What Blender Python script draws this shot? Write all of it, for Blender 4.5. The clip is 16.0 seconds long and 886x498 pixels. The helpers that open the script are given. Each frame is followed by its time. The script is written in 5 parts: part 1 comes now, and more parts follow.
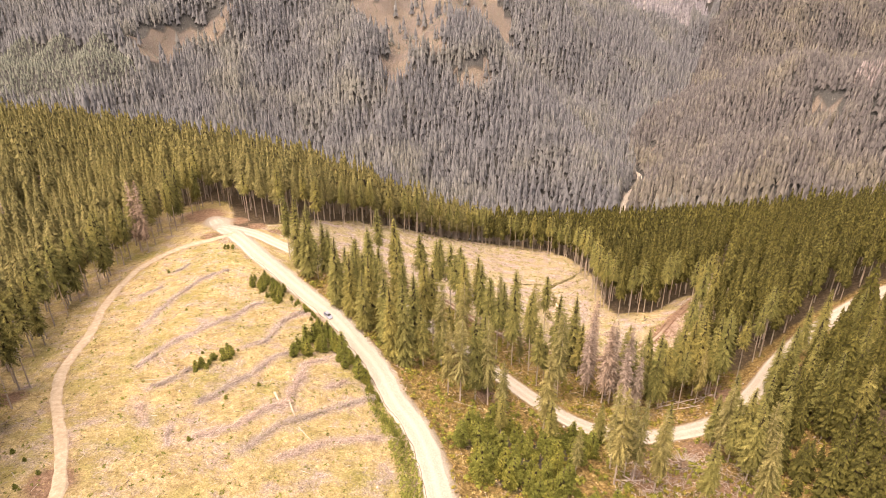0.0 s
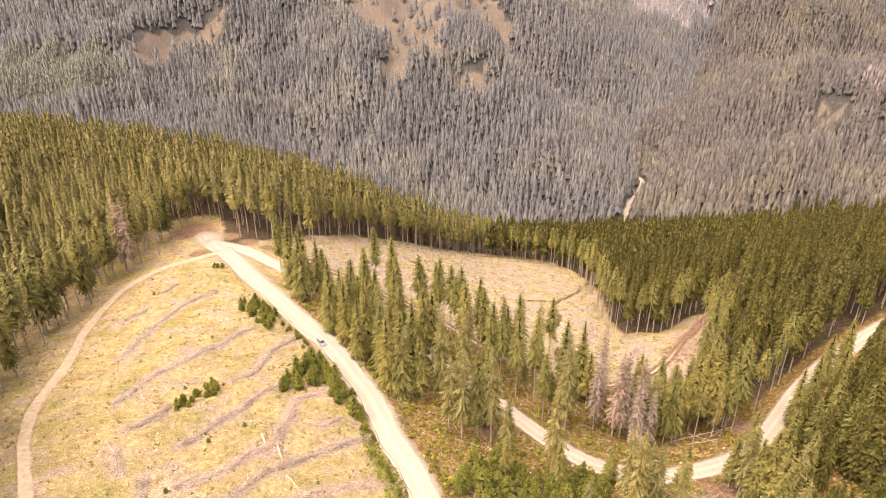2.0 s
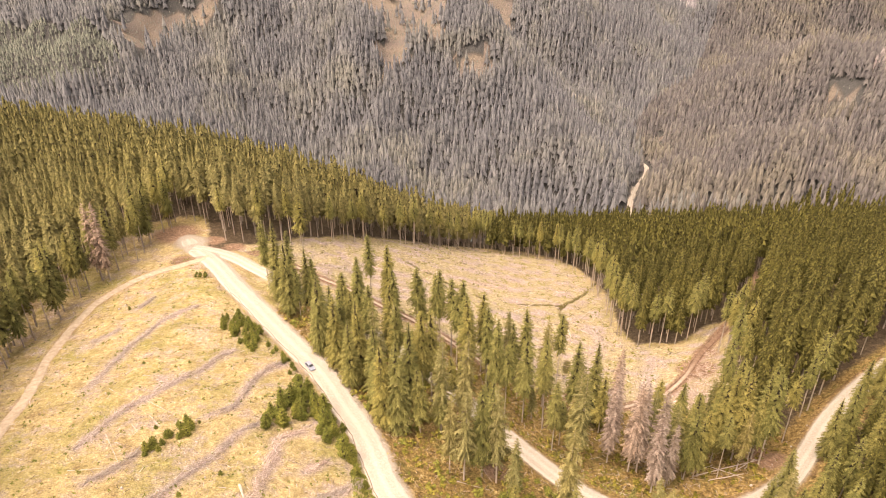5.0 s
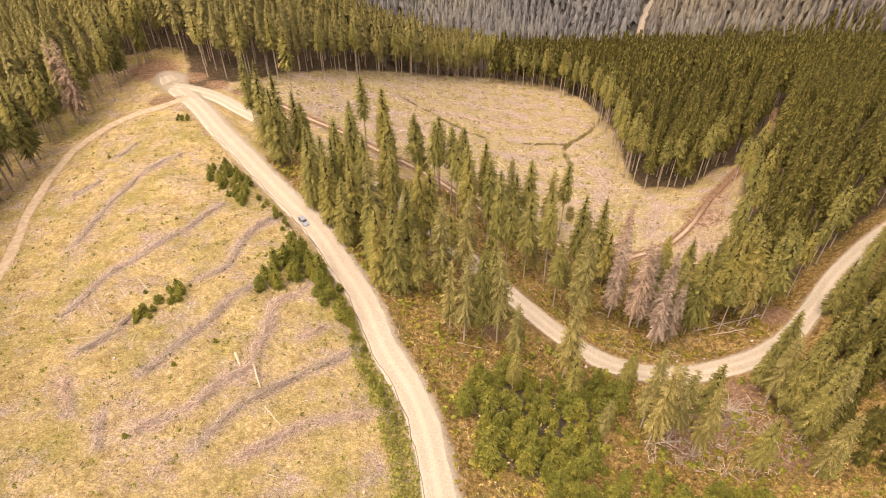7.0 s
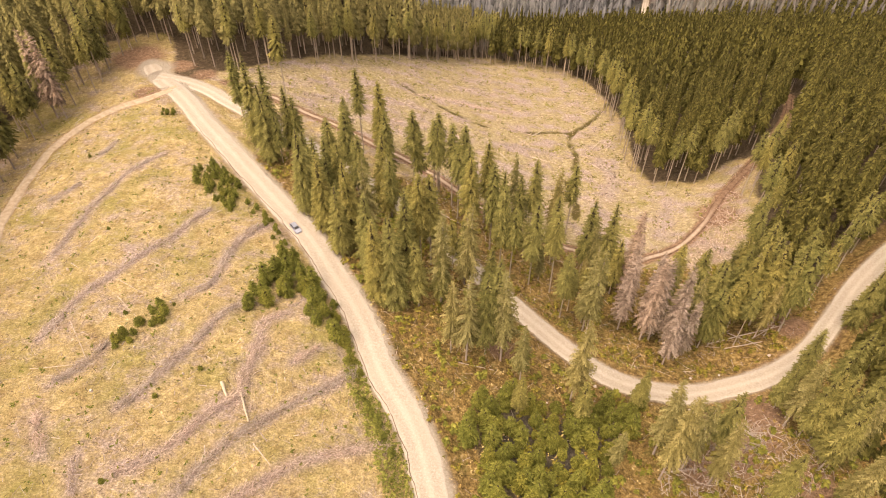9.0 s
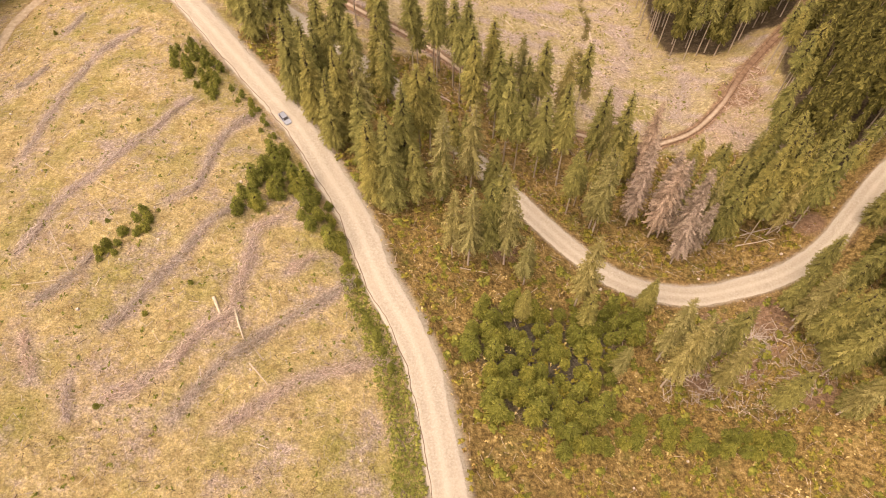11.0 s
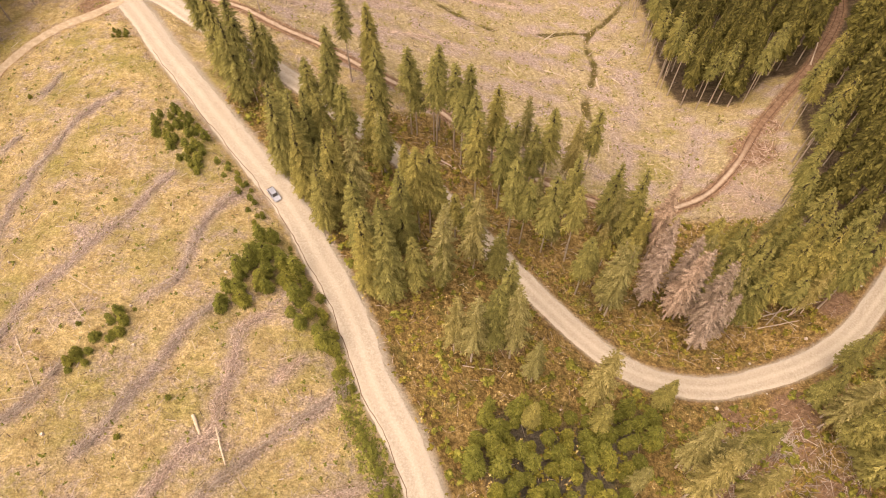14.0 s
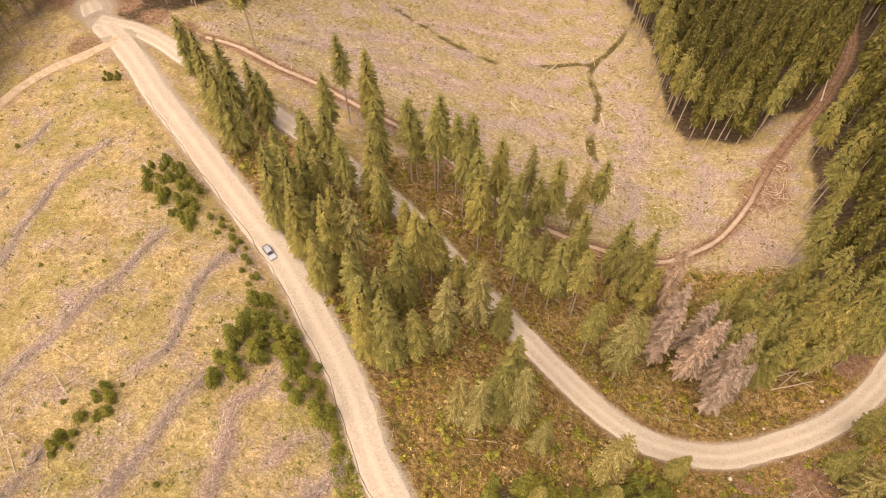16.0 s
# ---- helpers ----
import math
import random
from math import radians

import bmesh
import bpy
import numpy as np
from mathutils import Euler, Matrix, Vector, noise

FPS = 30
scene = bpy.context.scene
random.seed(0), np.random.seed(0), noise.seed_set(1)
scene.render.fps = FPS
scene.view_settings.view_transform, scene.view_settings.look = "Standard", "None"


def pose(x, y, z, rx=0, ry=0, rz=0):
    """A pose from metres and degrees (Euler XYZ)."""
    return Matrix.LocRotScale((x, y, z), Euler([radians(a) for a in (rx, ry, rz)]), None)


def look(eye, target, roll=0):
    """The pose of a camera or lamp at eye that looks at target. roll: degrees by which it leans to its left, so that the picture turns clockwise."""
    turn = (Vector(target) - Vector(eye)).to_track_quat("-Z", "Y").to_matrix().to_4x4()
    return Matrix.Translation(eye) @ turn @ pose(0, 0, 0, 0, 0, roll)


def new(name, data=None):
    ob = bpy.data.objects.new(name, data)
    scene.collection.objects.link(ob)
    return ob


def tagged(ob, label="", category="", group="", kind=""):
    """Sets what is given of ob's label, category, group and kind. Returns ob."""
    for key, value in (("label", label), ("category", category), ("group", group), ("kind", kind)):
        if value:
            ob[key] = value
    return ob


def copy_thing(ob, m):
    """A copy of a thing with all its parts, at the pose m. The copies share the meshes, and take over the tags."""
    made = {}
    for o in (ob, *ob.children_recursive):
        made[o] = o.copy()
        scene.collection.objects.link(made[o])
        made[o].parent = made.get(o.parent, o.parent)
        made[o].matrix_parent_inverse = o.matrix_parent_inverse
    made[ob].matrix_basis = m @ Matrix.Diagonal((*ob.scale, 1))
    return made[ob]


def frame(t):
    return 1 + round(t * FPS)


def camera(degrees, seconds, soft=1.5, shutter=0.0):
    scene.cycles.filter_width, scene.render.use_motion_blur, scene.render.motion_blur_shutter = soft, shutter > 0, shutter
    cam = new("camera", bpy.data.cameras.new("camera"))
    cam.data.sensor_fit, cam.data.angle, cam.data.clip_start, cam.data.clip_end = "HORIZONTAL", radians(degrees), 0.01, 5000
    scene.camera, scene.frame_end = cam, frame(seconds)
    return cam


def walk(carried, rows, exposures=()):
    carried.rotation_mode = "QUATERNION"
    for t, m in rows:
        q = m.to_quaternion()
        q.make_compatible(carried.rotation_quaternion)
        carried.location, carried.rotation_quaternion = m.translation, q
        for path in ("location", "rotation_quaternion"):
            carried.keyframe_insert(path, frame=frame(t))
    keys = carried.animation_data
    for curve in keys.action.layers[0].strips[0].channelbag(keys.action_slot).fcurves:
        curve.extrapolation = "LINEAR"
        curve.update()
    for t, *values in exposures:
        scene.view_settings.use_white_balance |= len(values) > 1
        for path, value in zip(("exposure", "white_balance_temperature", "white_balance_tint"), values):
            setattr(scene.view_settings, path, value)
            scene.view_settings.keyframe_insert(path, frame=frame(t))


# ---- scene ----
cam = camera(64.8, 16.0, soft=1.0)
METRES, EYE, TILT, LEAN, TURN = 125.0, 135.0, -28.3, 0.0, 0.0
ROWS = [
    (0.0, 0.0, 0.0, 0.0, 0.0, 0.0, -0.0),
    (0.5, -0.0003, 0.028, 0.0147, -0.01, 0.02, 0.01),
    (1.0, -0.0006, 0.056, 0.0293, -0.01, 0.03, 0.01),
    (1.5, -0.0011, 0.084, 0.0439, -0.02, 0.05, 0.02),
    (2.0, -0.0016, 0.1121, 0.0585, -0.04, 0.08, 0.02),
    (2.5, -0.0023, 0.1404, 0.0732, -0.06, 0.1, 0.01),
    (3.0, -0.0027, 0.1683, 0.088, -0.07, 0.14, 0.02),
    (3.2, -0.0028, 0.1795, 0.0936, -0.07, 0.15, 0.02),
    (4.6, -0.0034, 0.2575, 0.1325, -0.1, 0.1, 0.04),
    (5.3, -0.0037, 0.2965, 0.1521, -0.13, -4.8, 0.06),
    (5.5, -0.0038, 0.307, 0.1571, -0.14, -7.62, 0.07),
    (6.0, -0.0045, 0.336, 0.175, -0.18, -13.11, 0.04),
    (6.5, -0.005, 0.3647, 0.1911, -0.21, -15.8, 0.05),
    (7.0, -0.0059, 0.3934, 0.2061, -0.24, -16.29, 0.05),
    (7.5, -0.0065, 0.4216, 0.2204, -0.27, -16.3, 0.07),
    (8.0, -0.0069, 0.4497, 0.2347, -0.28, -16.31, 0.08),
    (8.5, -0.0082, 0.4775, 0.2486, -0.31, -16.41, 0.07),
    (9.0, -0.0091, 0.5045, 0.2596, -0.35, -18.68, 0.06),
    (9.5, -0.0086, 0.5315, 0.2726, -0.34, -22.68, 0.09),
    (9.7, -0.0088, 0.5428, 0.2787, -0.35, -24.67, 0.09),
    (10.2, -0.0094, 0.571, 0.2941, -0.36, -28.6, 0.09),
    (10.7, -0.01, 0.5992, 0.3095, -0.37, -30.7, 0.08),
    (11.2, -0.0106, 0.6274, 0.3249, -0.39, -31.1, 0.08),
    (12.0, -0.0116, 0.6723, 0.3495, -0.42, -31.07, 0.07),
    (12.5, -0.0124, 0.6979, 0.3629, -0.46, -31.03, 0.06),
    (13.0, -0.013, 0.7256, 0.3771, -0.48, -30.99, 0.07),
    (13.5, -0.013, 0.7533, 0.3918, -0.49, -30.98, 0.06),
    (14.0, -0.0136, 0.781, 0.4063, -0.51, -30.96, 0.04),
    (14.5, -0.0138, 0.8084, 0.4206, -0.53, -30.91, 0.05),
    (15.0, -0.0148, 0.8364, 0.4359, -0.52, -30.91, 0.01),
    (15.5, -0.0148, 0.8616, 0.4545, -0.51, -30.87, 0.03),
    (16.0, -0.0153, 0.8785, 0.4729, -0.51, -30.84, 0.08),
]
EXPOSURES = [(0.0, 0.9, 7100, 21), (3.5, 0.95, 7100, 21), (5.5, 0.84, 7300, 19), (6.3, 0.58, 7550, 19), (9.0, 0.54, 7600, 19), (11.0, 0.39, 7700, 20), (16.0, 0.39, 7750, 21)]
walk(cam, [(t, pose(0, 0, EYE, TILT, LEAN, TURN) @ pose(METRES * x, METRES * y, METRES * z, 90 + pitch, roll, yaw)) for t, x, y, z, yaw, pitch, roll in ROWS], EXPOSURES)

# ---- daylight: bright thin overcast, high veiled sun behind the flier's left shoulder
world = bpy.data.worlds.new("sky")
scene.world = world
world.use_nodes = True
wn = world.node_tree
sky = wn.nodes.new("ShaderNodeTexSky")
sky.sky_type = "NISHITA"
sky.sun_disc = False
sky.sun_elevation, sky.sun_rotation = radians(66), radians(230)
sky.dust_density, sky.air_density, sky.ozone_density = 10.0, 0.7, 0.2
wn.nodes["Background"].inputs["Strength"].default_value = 0.115
wn.links.new(sky.outputs[0], wn.nodes["Background"].inputs["Color"])
sun = new("sun", bpy.data.lights.new("sun", "SUN"))
sun.data.energy, sun.data.angle, sun.data.color = 2.3, radians(85), (1.0, 0.93, 0.82)
sun.matrix_world = look((-60, -30, 180), (0, 20, 0))


# ---- materials
def material(name, rough=0.9):
    m = bpy.data.materials.new(name)
    m.use_nodes = True
    b = m.node_tree.nodes["Principled BSDF"]
    b.inputs["Roughness"].default_value = rough
    b.inputs["Specular IOR Level"].default_value = 0.15
    return m, m.node_tree, b


def node(tree, kind, **inputs):
    n = tree.nodes.new("ShaderNode" + kind)
    for key, value in inputs.items():
        n.inputs[key.replace("_", " ")].default_value = value
    return n


def noise_at(tree, scale, detail=6.0, rough=0.6, stretch=None):
    """A noise in world metres."""
    geo = tree.nodes.new("ShaderNodeNewGeometry")
    source = geo.outputs["Position"]
    if stretch:
        mapping = tree.nodes.new("ShaderNodeMapping")
        mapping.inputs["Scale"].default_value = stretch
        tree.links.new(source, mapping.inputs["Vector"])
        source = mapping.outputs[0]
    n = node(tree, "TexNoise", Scale=scale, Detail=detail, Roughness=rough)
    tree.links.new(source, n.inputs["Vector"])
    return n.outputs["Fac"]


def ramp(tree, source, stops):
    r = tree.nodes.new("ShaderNodeValToRGB")
    while len(r.color_ramp.elements) < len(stops):
        r.color_ramp.elements.new(0.5)
    for e, (at, colour) in zip(r.color_ramp.elements, stops):
        e.position, e.color = at, (*colour, 1)
    tree.links.new(source, r.inputs[0])
    return r.outputs[0]


def mixed(tree, fac, a, b, blend="MIX"):
    m = tree.nodes.new("ShaderNodeMix")
    m.data_type, m.blend_type = "RGBA", blend
    for socket, value in ((m.inputs[0], fac), (m.inputs[6], a), (m.inputs[7], b)):
        if isinstance(value, (int, float)):
            socket.default_value = value
        elif isinstance(value, tuple):
            socket.default_value = (*value, 1)
        else:
            tree.links.new(value, socket)
    return m.outputs[2]


def maths(tree, op, a, b=0.0, c=0.0):
    m = tree.nodes.new("ShaderNodeMath")
    m.operation = op
    m.use_clamp = op in ("MULTIPLY_ADD",)
    for socket, value in zip(m.inputs, (a, b, c)):
        if isinstance(value, (int, float)):
            socket.default_value = value
        else:
            tree.links.new(value, socket)
    return m.outputs[0]


def attribute(tree, name):
    a = tree.nodes.new("ShaderNodeAttribute")
    a.attribute_name = name
    return a.outputs["Fac"]


def bumped(tree, shader, height, strength, distance):
    b = node(tree, "Bump", Strength=strength, Distance=distance)
    tree.links.new(height, b.inputs["Height"])
    tree.links.new(b.outputs[0], shader.inputs["Normal"])


def gravel_colour(t):
    fine = ramp(t, noise_at(t, 2.2, 8, 0.7), [(0.3, (0.29, 0.248, 0.187)), (0.55, (0.42, 0.372, 0.298)), (0.75, (0.53, 0.48, 0.40))])
    return mixed(t, maths(t, "MULTIPLY_ADD", noise_at(t, 0.11, 3), 1.6, -0.6), fine, (0.43, 0.37, 0.29))


def ground_material():
    m, t, b = material("ground_cover", 0.95)
    straw = ramp(t, noise_at(t, 0.7, 11, 0.78), [(0.3, (0.21, 0.152, 0.073)), (0.42, (0.39, 0.297, 0.135)), (0.55, (0.54, 0.423, 0.205)), (0.68, (0.72, 0.6, 0.38))])
    green = ramp(t, noise_at(t, 0.9, 8, 0.7), [(0.3, (0.12, 0.112, 0.028)), (0.5, (0.30, 0.27, 0.07)), (0.7, (0.46, 0.41, 0.13))])
    brash = ramp(t, noise_at(t, 1.3, 9, 0.75), [(0.32, (0.19, 0.142, 0.124)), (0.45, (0.37, 0.283, 0.247)), (0.57, (0.51, 0.41, 0.366)), (0.72, (0.72, 0.63, 0.57))])
    tone = ramp(t, noise_at(t, 0.22, 7, 0.75), [(0.36, (0.74, 0.68, 0.62)), (0.5, (1.0, 1.0, 1.0)), (0.64, (1.15, 1.13, 1.08))])
    straw = mixed(t, 1.0, straw, tone, "MULTIPLY")
    patch = maths(t, "MULTIPLY_ADD", noise_at(t, 0.06, 6, 0.65), 5.0, -2.35)
    patch_b = maths(t, "MULTIPLY_ADD", noise_at(t, 0.11, 9, 0.78, (1.0, 1.0, 0.3)), 7.0, -3.45)
    meadow = mixed(t, maths(t, "MULTIPLY", patch, 0.8), straw, green)
    meadow = mixed(t, maths(t, "MULTIPLY", patch_b, 0.85), meadow, brash)
    hollow = mixed(t, maths(t, "MULTIPLY_ADD", noise_at(t, 0.09, 7, 0.7), 6.0, -3.1), ramp(t, noise_at(t, 0.8, 9, 0.75), [(0.3, (0.22, 0.165, 0.088)), (0.5, (0.43, 0.35, 0.195)), (0.68, (0.68, 0.59, 0.38))]), ramp(t, noise_at(t, 1.0, 8, 0.7), [(0.3, (0.14, 0.125, 0.032)), (0.5, (0.32, 0.28, 0.085)), (0.7, (0.5, 0.44, 0.16))]))
    meadow = mixed(t, attribute(t, "hollow"), meadow, hollow)
    meadow = mixed(t, attribute(t, "brash"), meadow, brash)
    litter = ramp(t, noise_at(t, 0.7, 9, 0.7), [(0.3, (0.045, 0.033, 0.02)), (0.5, (0.11, 0.08, 0.048)), (0.62, (0.17, 0.128, 0.078)), (0.8, (0.28, 0.22, 0.145))])
    scrub = ramp(t, noise_at(t, 0.8, 9, 0.72), [(0.32, (0.065, 0.043, 0.016)), (0.44, (0.19, 0.125, 0.044)), (0.57, (0.38, 0.26, 0.095)), (0.70, (0.6, 0.45, 0.23))])
    scrub = mixed(t, maths(t, "MULTIPLY_ADD", noise_at(t, 0.16, 6, 0.7), 5.0, -2.65), scrub, ramp(t, noise_at(t, 1.1, 7, 0.7), [(0.32, (0.07, 0.072, 0.02)), (0.6, (0.22, 0.208, 0.055)), (0.75, (0.38, 0.34, 0.11))]))
    soil = ramp(t, noise_at(t, 0.9, 8, 0.7), [(0.3, (0.15, 0.085, 0.048)), (0.55, (0.32, 0.205, 0.13)), (0.8, (0.50, 0.37, 0.265))])
    ragged = noise_at(t, 0.35, 8, 0.7)

    def mask(name, spread=0.9):
        wobble = maths(t, "MULTIPLY_ADD", ragged, spread, -spread / 2)
        edge = maths(t, "ADD", attribute(t, name), wobble)
        return maths(t, "MULTIPLY_ADD", edge, 3.0, -1.0)

    colour = mixed(t, mask("clear"), litter, meadow)
    colour = mixed(t, mask("scrub"), colour, scrub)
    # grey floor colour, painted as far haze and as shade between young spruces
    shade_haze_floor = ramp(t, noise_at(t, 0.3, 6, 0.7), [(0.3, (0.062, 0.06, 0.055)), (0.7, (0.1, 0.097, 0.088))])
    colour = mixed(t, mask("shade_haze_floor", 0.2), colour, shade_haze_floor)
    colour = mixed(t, mask("wet", 0.9), colour, (0.13, 0.105, 0.032))
    colour = mixed(t, mask("soil"), colour, soil)
    speck = ramp(t, noise_at(t, 2.6, 4, 0.8), [(0.36, (0.55,) * 3), (0.5, (1.0,) * 3), (0.64, (1.5,) * 3)])
    colour = mixed(t, 0.8, colour, speck, "MULTIPLY")
    colour = mixed(t, mask("gravel"), colour, gravel_colour(t))
    t.links.new(colour, b.inputs["Base Color"])
    bumped(t, b, noise_at(t, 0.9, 10, 0.75), 1.0, 0.9)
    return m


def gravel_material():
    m, t, b = material("pale_gravel", 0.95)
    across = attribute(t, "across")
    rut = maths(t, "MULTIPLY", maths(t, "COSINE", maths(t, "MULTIPLY", across, 7.0)), 0.5)
    rut = maths(t, "ADD", rut, maths(t, "MULTIPLY_ADD", noise_at(t, 0.25, 6), 2.0, -1.0))
    colour = mixed(t, maths(t, "MULTIPLY_ADD", rut, 0.5, 0.1), gravel_colour(t), (0.56, 0.51, 0.43))
    t.links.new(colour, b.inputs["Base Color"])
    bumped(t, b, noise_at(t, 3.0, 8, 0.7), 0.5, 0.1)
    return m


def dirt_material(name, dark, mid, light):
    m, t, b = material(name, 0.95)
    colour = ramp(t, noise_at(t, 0.8, 9, 0.7), [(0.3, dark), (0.52, mid), (0.75, light)])
    t.links.new(colour, b.inputs["Base Color"])
    bumped(t, b, noise_at(t, 1.6, 8, 0.7), 0.8, 0.25)
    return m


def trail_material():
    """Reddish churned earth, worn pale in the middle and dark along the wheel tracks."""
    m, t, b = material("red_dirt", 0.9)
    earth = ramp(t, noise_at(t, 0.8, 9, 0.7), [(0.3, (0.11, 0.062, 0.038)), (0.5, (0.24, 0.15, 0.095)), (0.72, (0.38, 0.27, 0.19))])
    worn = ramp(t, noise_at(t, 1.1, 8, 0.7), [(0.3, (0.36, 0.27, 0.19)), (0.7, (0.58, 0.48, 0.37))])
    across = maths(t, "ABSOLUTE", maths(t, "ADD", attribute(t, "across"), maths(t, "MULTIPLY_ADD", noise_at(t, 0.5, 5), 0.9, -0.45)))
    spot = t.nodes.new("ShaderNodeSeparateXYZ")
    t.links.new(t.nodes.new("ShaderNodeNewGeometry").outputs["Position"], spot.inputs[0])
    dry = maths(t, "MULTIPLY_ADD", spot.outputs[0], -0.08, 8.0)
    middle = maths(t, "MULTIPLY", maths(t, "MULTIPLY_ADD", across, -3.0, 1.7), dry)
    colour = mixed(t, middle, earth, worn)
    track = maths(t, "MULTIPLY_ADD", maths(t, "ABSOLUTE", maths(t, "SUBTRACT", across, 0.78)), -6.0, 1.0)
    colour = mixed(t, maths(t, "MULTIPLY", track, 0.75), colour, (0.085, 0.05, 0.03))
    t.links.new(colour, b.inputs["Base Color"])
    bumped(t, b, noise_at(t, 1.6, 8, 0.7), 0.9, 0.35)
    return m


def needle_material(name, dark, mid, light, grain_low=0.6, grain_high=1.3, stands=0.0):
    m, t, b = material(name, 0.8)
    geo = t.nodes.new("ShaderNodeNewGeometry")
    info = t.nodes.new("ShaderNodeObjectInfo")
    base = ramp(t, geo.outputs["Random Per Island"], [(0.0, dark), (0.55, mid), (1.0, light)])
    grain = ramp(t, noise_at(t, 2.5, 5, 0.7), [(0.35, (grain_low,) * 3), (0.65, (grain_high,) * 3)])
    base = mixed(t, 1.0, base, grain, "MULTIPLY")
    if stands:
        # older and younger stands: duller and fresher green
        age = ramp(t, noise_at(t, 0.011, 5, 0.6), [(0.36, (0.78, 0.80, 0.86)), (0.5, (1.0, 1.0, 1.0)), (0.66, (1.42, 1.38, 1.05))])
        base = mixed(t, stands, base, age, "MULTIPLY")
    tone = ramp(t, info.outputs["Random"], [(0.0, (0.86, 0.88, 0.84)), (0.5, (1.0, 1.0, 1.0)), (1.0, (1.18, 1.1, 1.0))])
    t.links.new(mixed(t, 1.0, base, tone, "MULTIPLY"), b.inputs["Base Color"])
    b.inputs["Subsurface Weight"].default_value = 0.0
    return m


def bark_material(name, dark, light):
    m, t, b = material(name, 0.9)
    t.links.new(ramp(t, noise_at(t, 2.0, 8, 0.7, (1, 1, 0.2)), [(0.3, dark), (0.7, light)]), b.inputs["Base Color"])
    return m


GROUND = ground_material()
GRAVEL = gravel_material()
DIRT = trail_material()
SAND = dirt_material("pale_dirt", (0.32, 0.25, 0.165), (0.47, 0.375, 0.26), (0.6, 0.51, 0.39))
SPRUCE = needle_material("spruce_needles", (0.13, 0.119, 0.034), (0.215, 0.197, 0.056), (0.315, 0.287, 0.092))
YOUNG = needle_material("young_spruce_needles", (0.088, 0.09, 0.016), (0.16, 0.163, 0.03), (0.25, 0.247, 0.052))
PALE = needle_material("thin_spruce_needles", (0.145, 0.125, 0.04), (0.225, 0.196, 0.068), (0.335, 0.295, 0.12))
DEAD = needle_material("dead_needles", (0.17, 0.122, 0.088), (0.33, 0.25, 0.188), (0.48, 0.38, 0.30))
# FAR and NEARER: distance haze is put into the grey needle colour
FAR = needle_material("hazed_spruce_needles", (0.128, 0.128, 0.128), (0.154, 0.153, 0.152), (0.184, 0.181, 0.175), 0.92, 1.08, 0.5)
NEARER = needle_material("hazed_mountain_needles", (0.098, 0.095, 0.095), (0.124, 0.12, 0.118), (0.158, 0.152, 0.144), 0.92, 1.08, 0.5)
FADED = needle_material("bleached_needles", (0.18, 0.155, 0.148), (0.235, 0.205, 0.198), (0.3, 0.266, 0.255))
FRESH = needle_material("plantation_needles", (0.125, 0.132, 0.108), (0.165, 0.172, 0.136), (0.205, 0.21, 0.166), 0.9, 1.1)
# farthest slope: haze painted in as a paler, bluer base colour
HIGH = needle_material("hazed_high_slope_needles", (0.19, 0.19, 0.213), (0.235, 0.232, 0.256), (0.285, 0.28, 0.30), 0.94, 1.06, 0.3)
FOREST = needle_material("dense_spruce_needles", (0.04, 0.037, 0.009), (0.09, 0.083, 0.021), (0.178, 0.164, 0.046), stands=0.3)
STAND = needle_material("stand_spruce_needles", (0.12, 0.112, 0.044), (0.185, 0.173, 0.068), (0.265, 0.246, 0.104), stands=0.3)
THICKET = needle_material("thicket_spruce_needles", (0.047, 0.045, 0.01), (0.084, 0.08, 0.018), (0.14, 0.13, 0.033), stands=0.3)
SHRUB = needle_material("shrub_leaves", (0.11, 0.094, 0.014), (0.23, 0.19, 0.03), (0.37, 0.30, 0.06))
# brown of dead twigs, darkened to carry the shade inside a crown
INNER = bark_material("shaded_dead_twigs", (0.028, 0.022, 0.014), (0.06, 0.047, 0.032))
BARK = bark_material("spruce_bark", (0.29, 0.23, 0.18), (0.55, 0.47, 0.39))
GREYWOOD = bark_material("weathered_wood", (0.33, 0.26, 0.21), (0.60, 0.51, 0.44))
PALEWOOD = bark_material("barked_log", (0.44, 0.35, 0.26), (0.70, 0.61, 0.48))
STRAW = needle_material("dry_grass", (0.22, 0.16, 0.05), (0.45, 0.34, 0.13), (0.68, 0.56, 0.30))
BRASH = needle_material("dead_branches", (0.36, 0.27, 0.225), (0.55, 0.445, 0.385), (0.74, 0.64, 0.56))
AUTUMN = needle_material("autumn_brush", (0.12, 0.07, 0.024), (0.255, 0.165, 0.055), (0.38, 0.27, 0.095))
VERGE_GREEN = needle_material("verge_leaves", (0.10, 0.102, 0.018), (0.20, 0.198, 0.04), (0.33, 0.31, 0.08))
TWIG = bark_material("dark_twigs", (0.06, 0.042, 0.03), (0.17, 0.12, 0.085))
RUT = dirt_material("dark_rut", (0.09, 0.06, 0.04), (0.19, 0.13, 0.085), (0.34, 0.25, 0.17))
ROCK = bark_material("pale_rock", (0.34, 0.30, 0.26), (0.62, 0.57, 0.50))


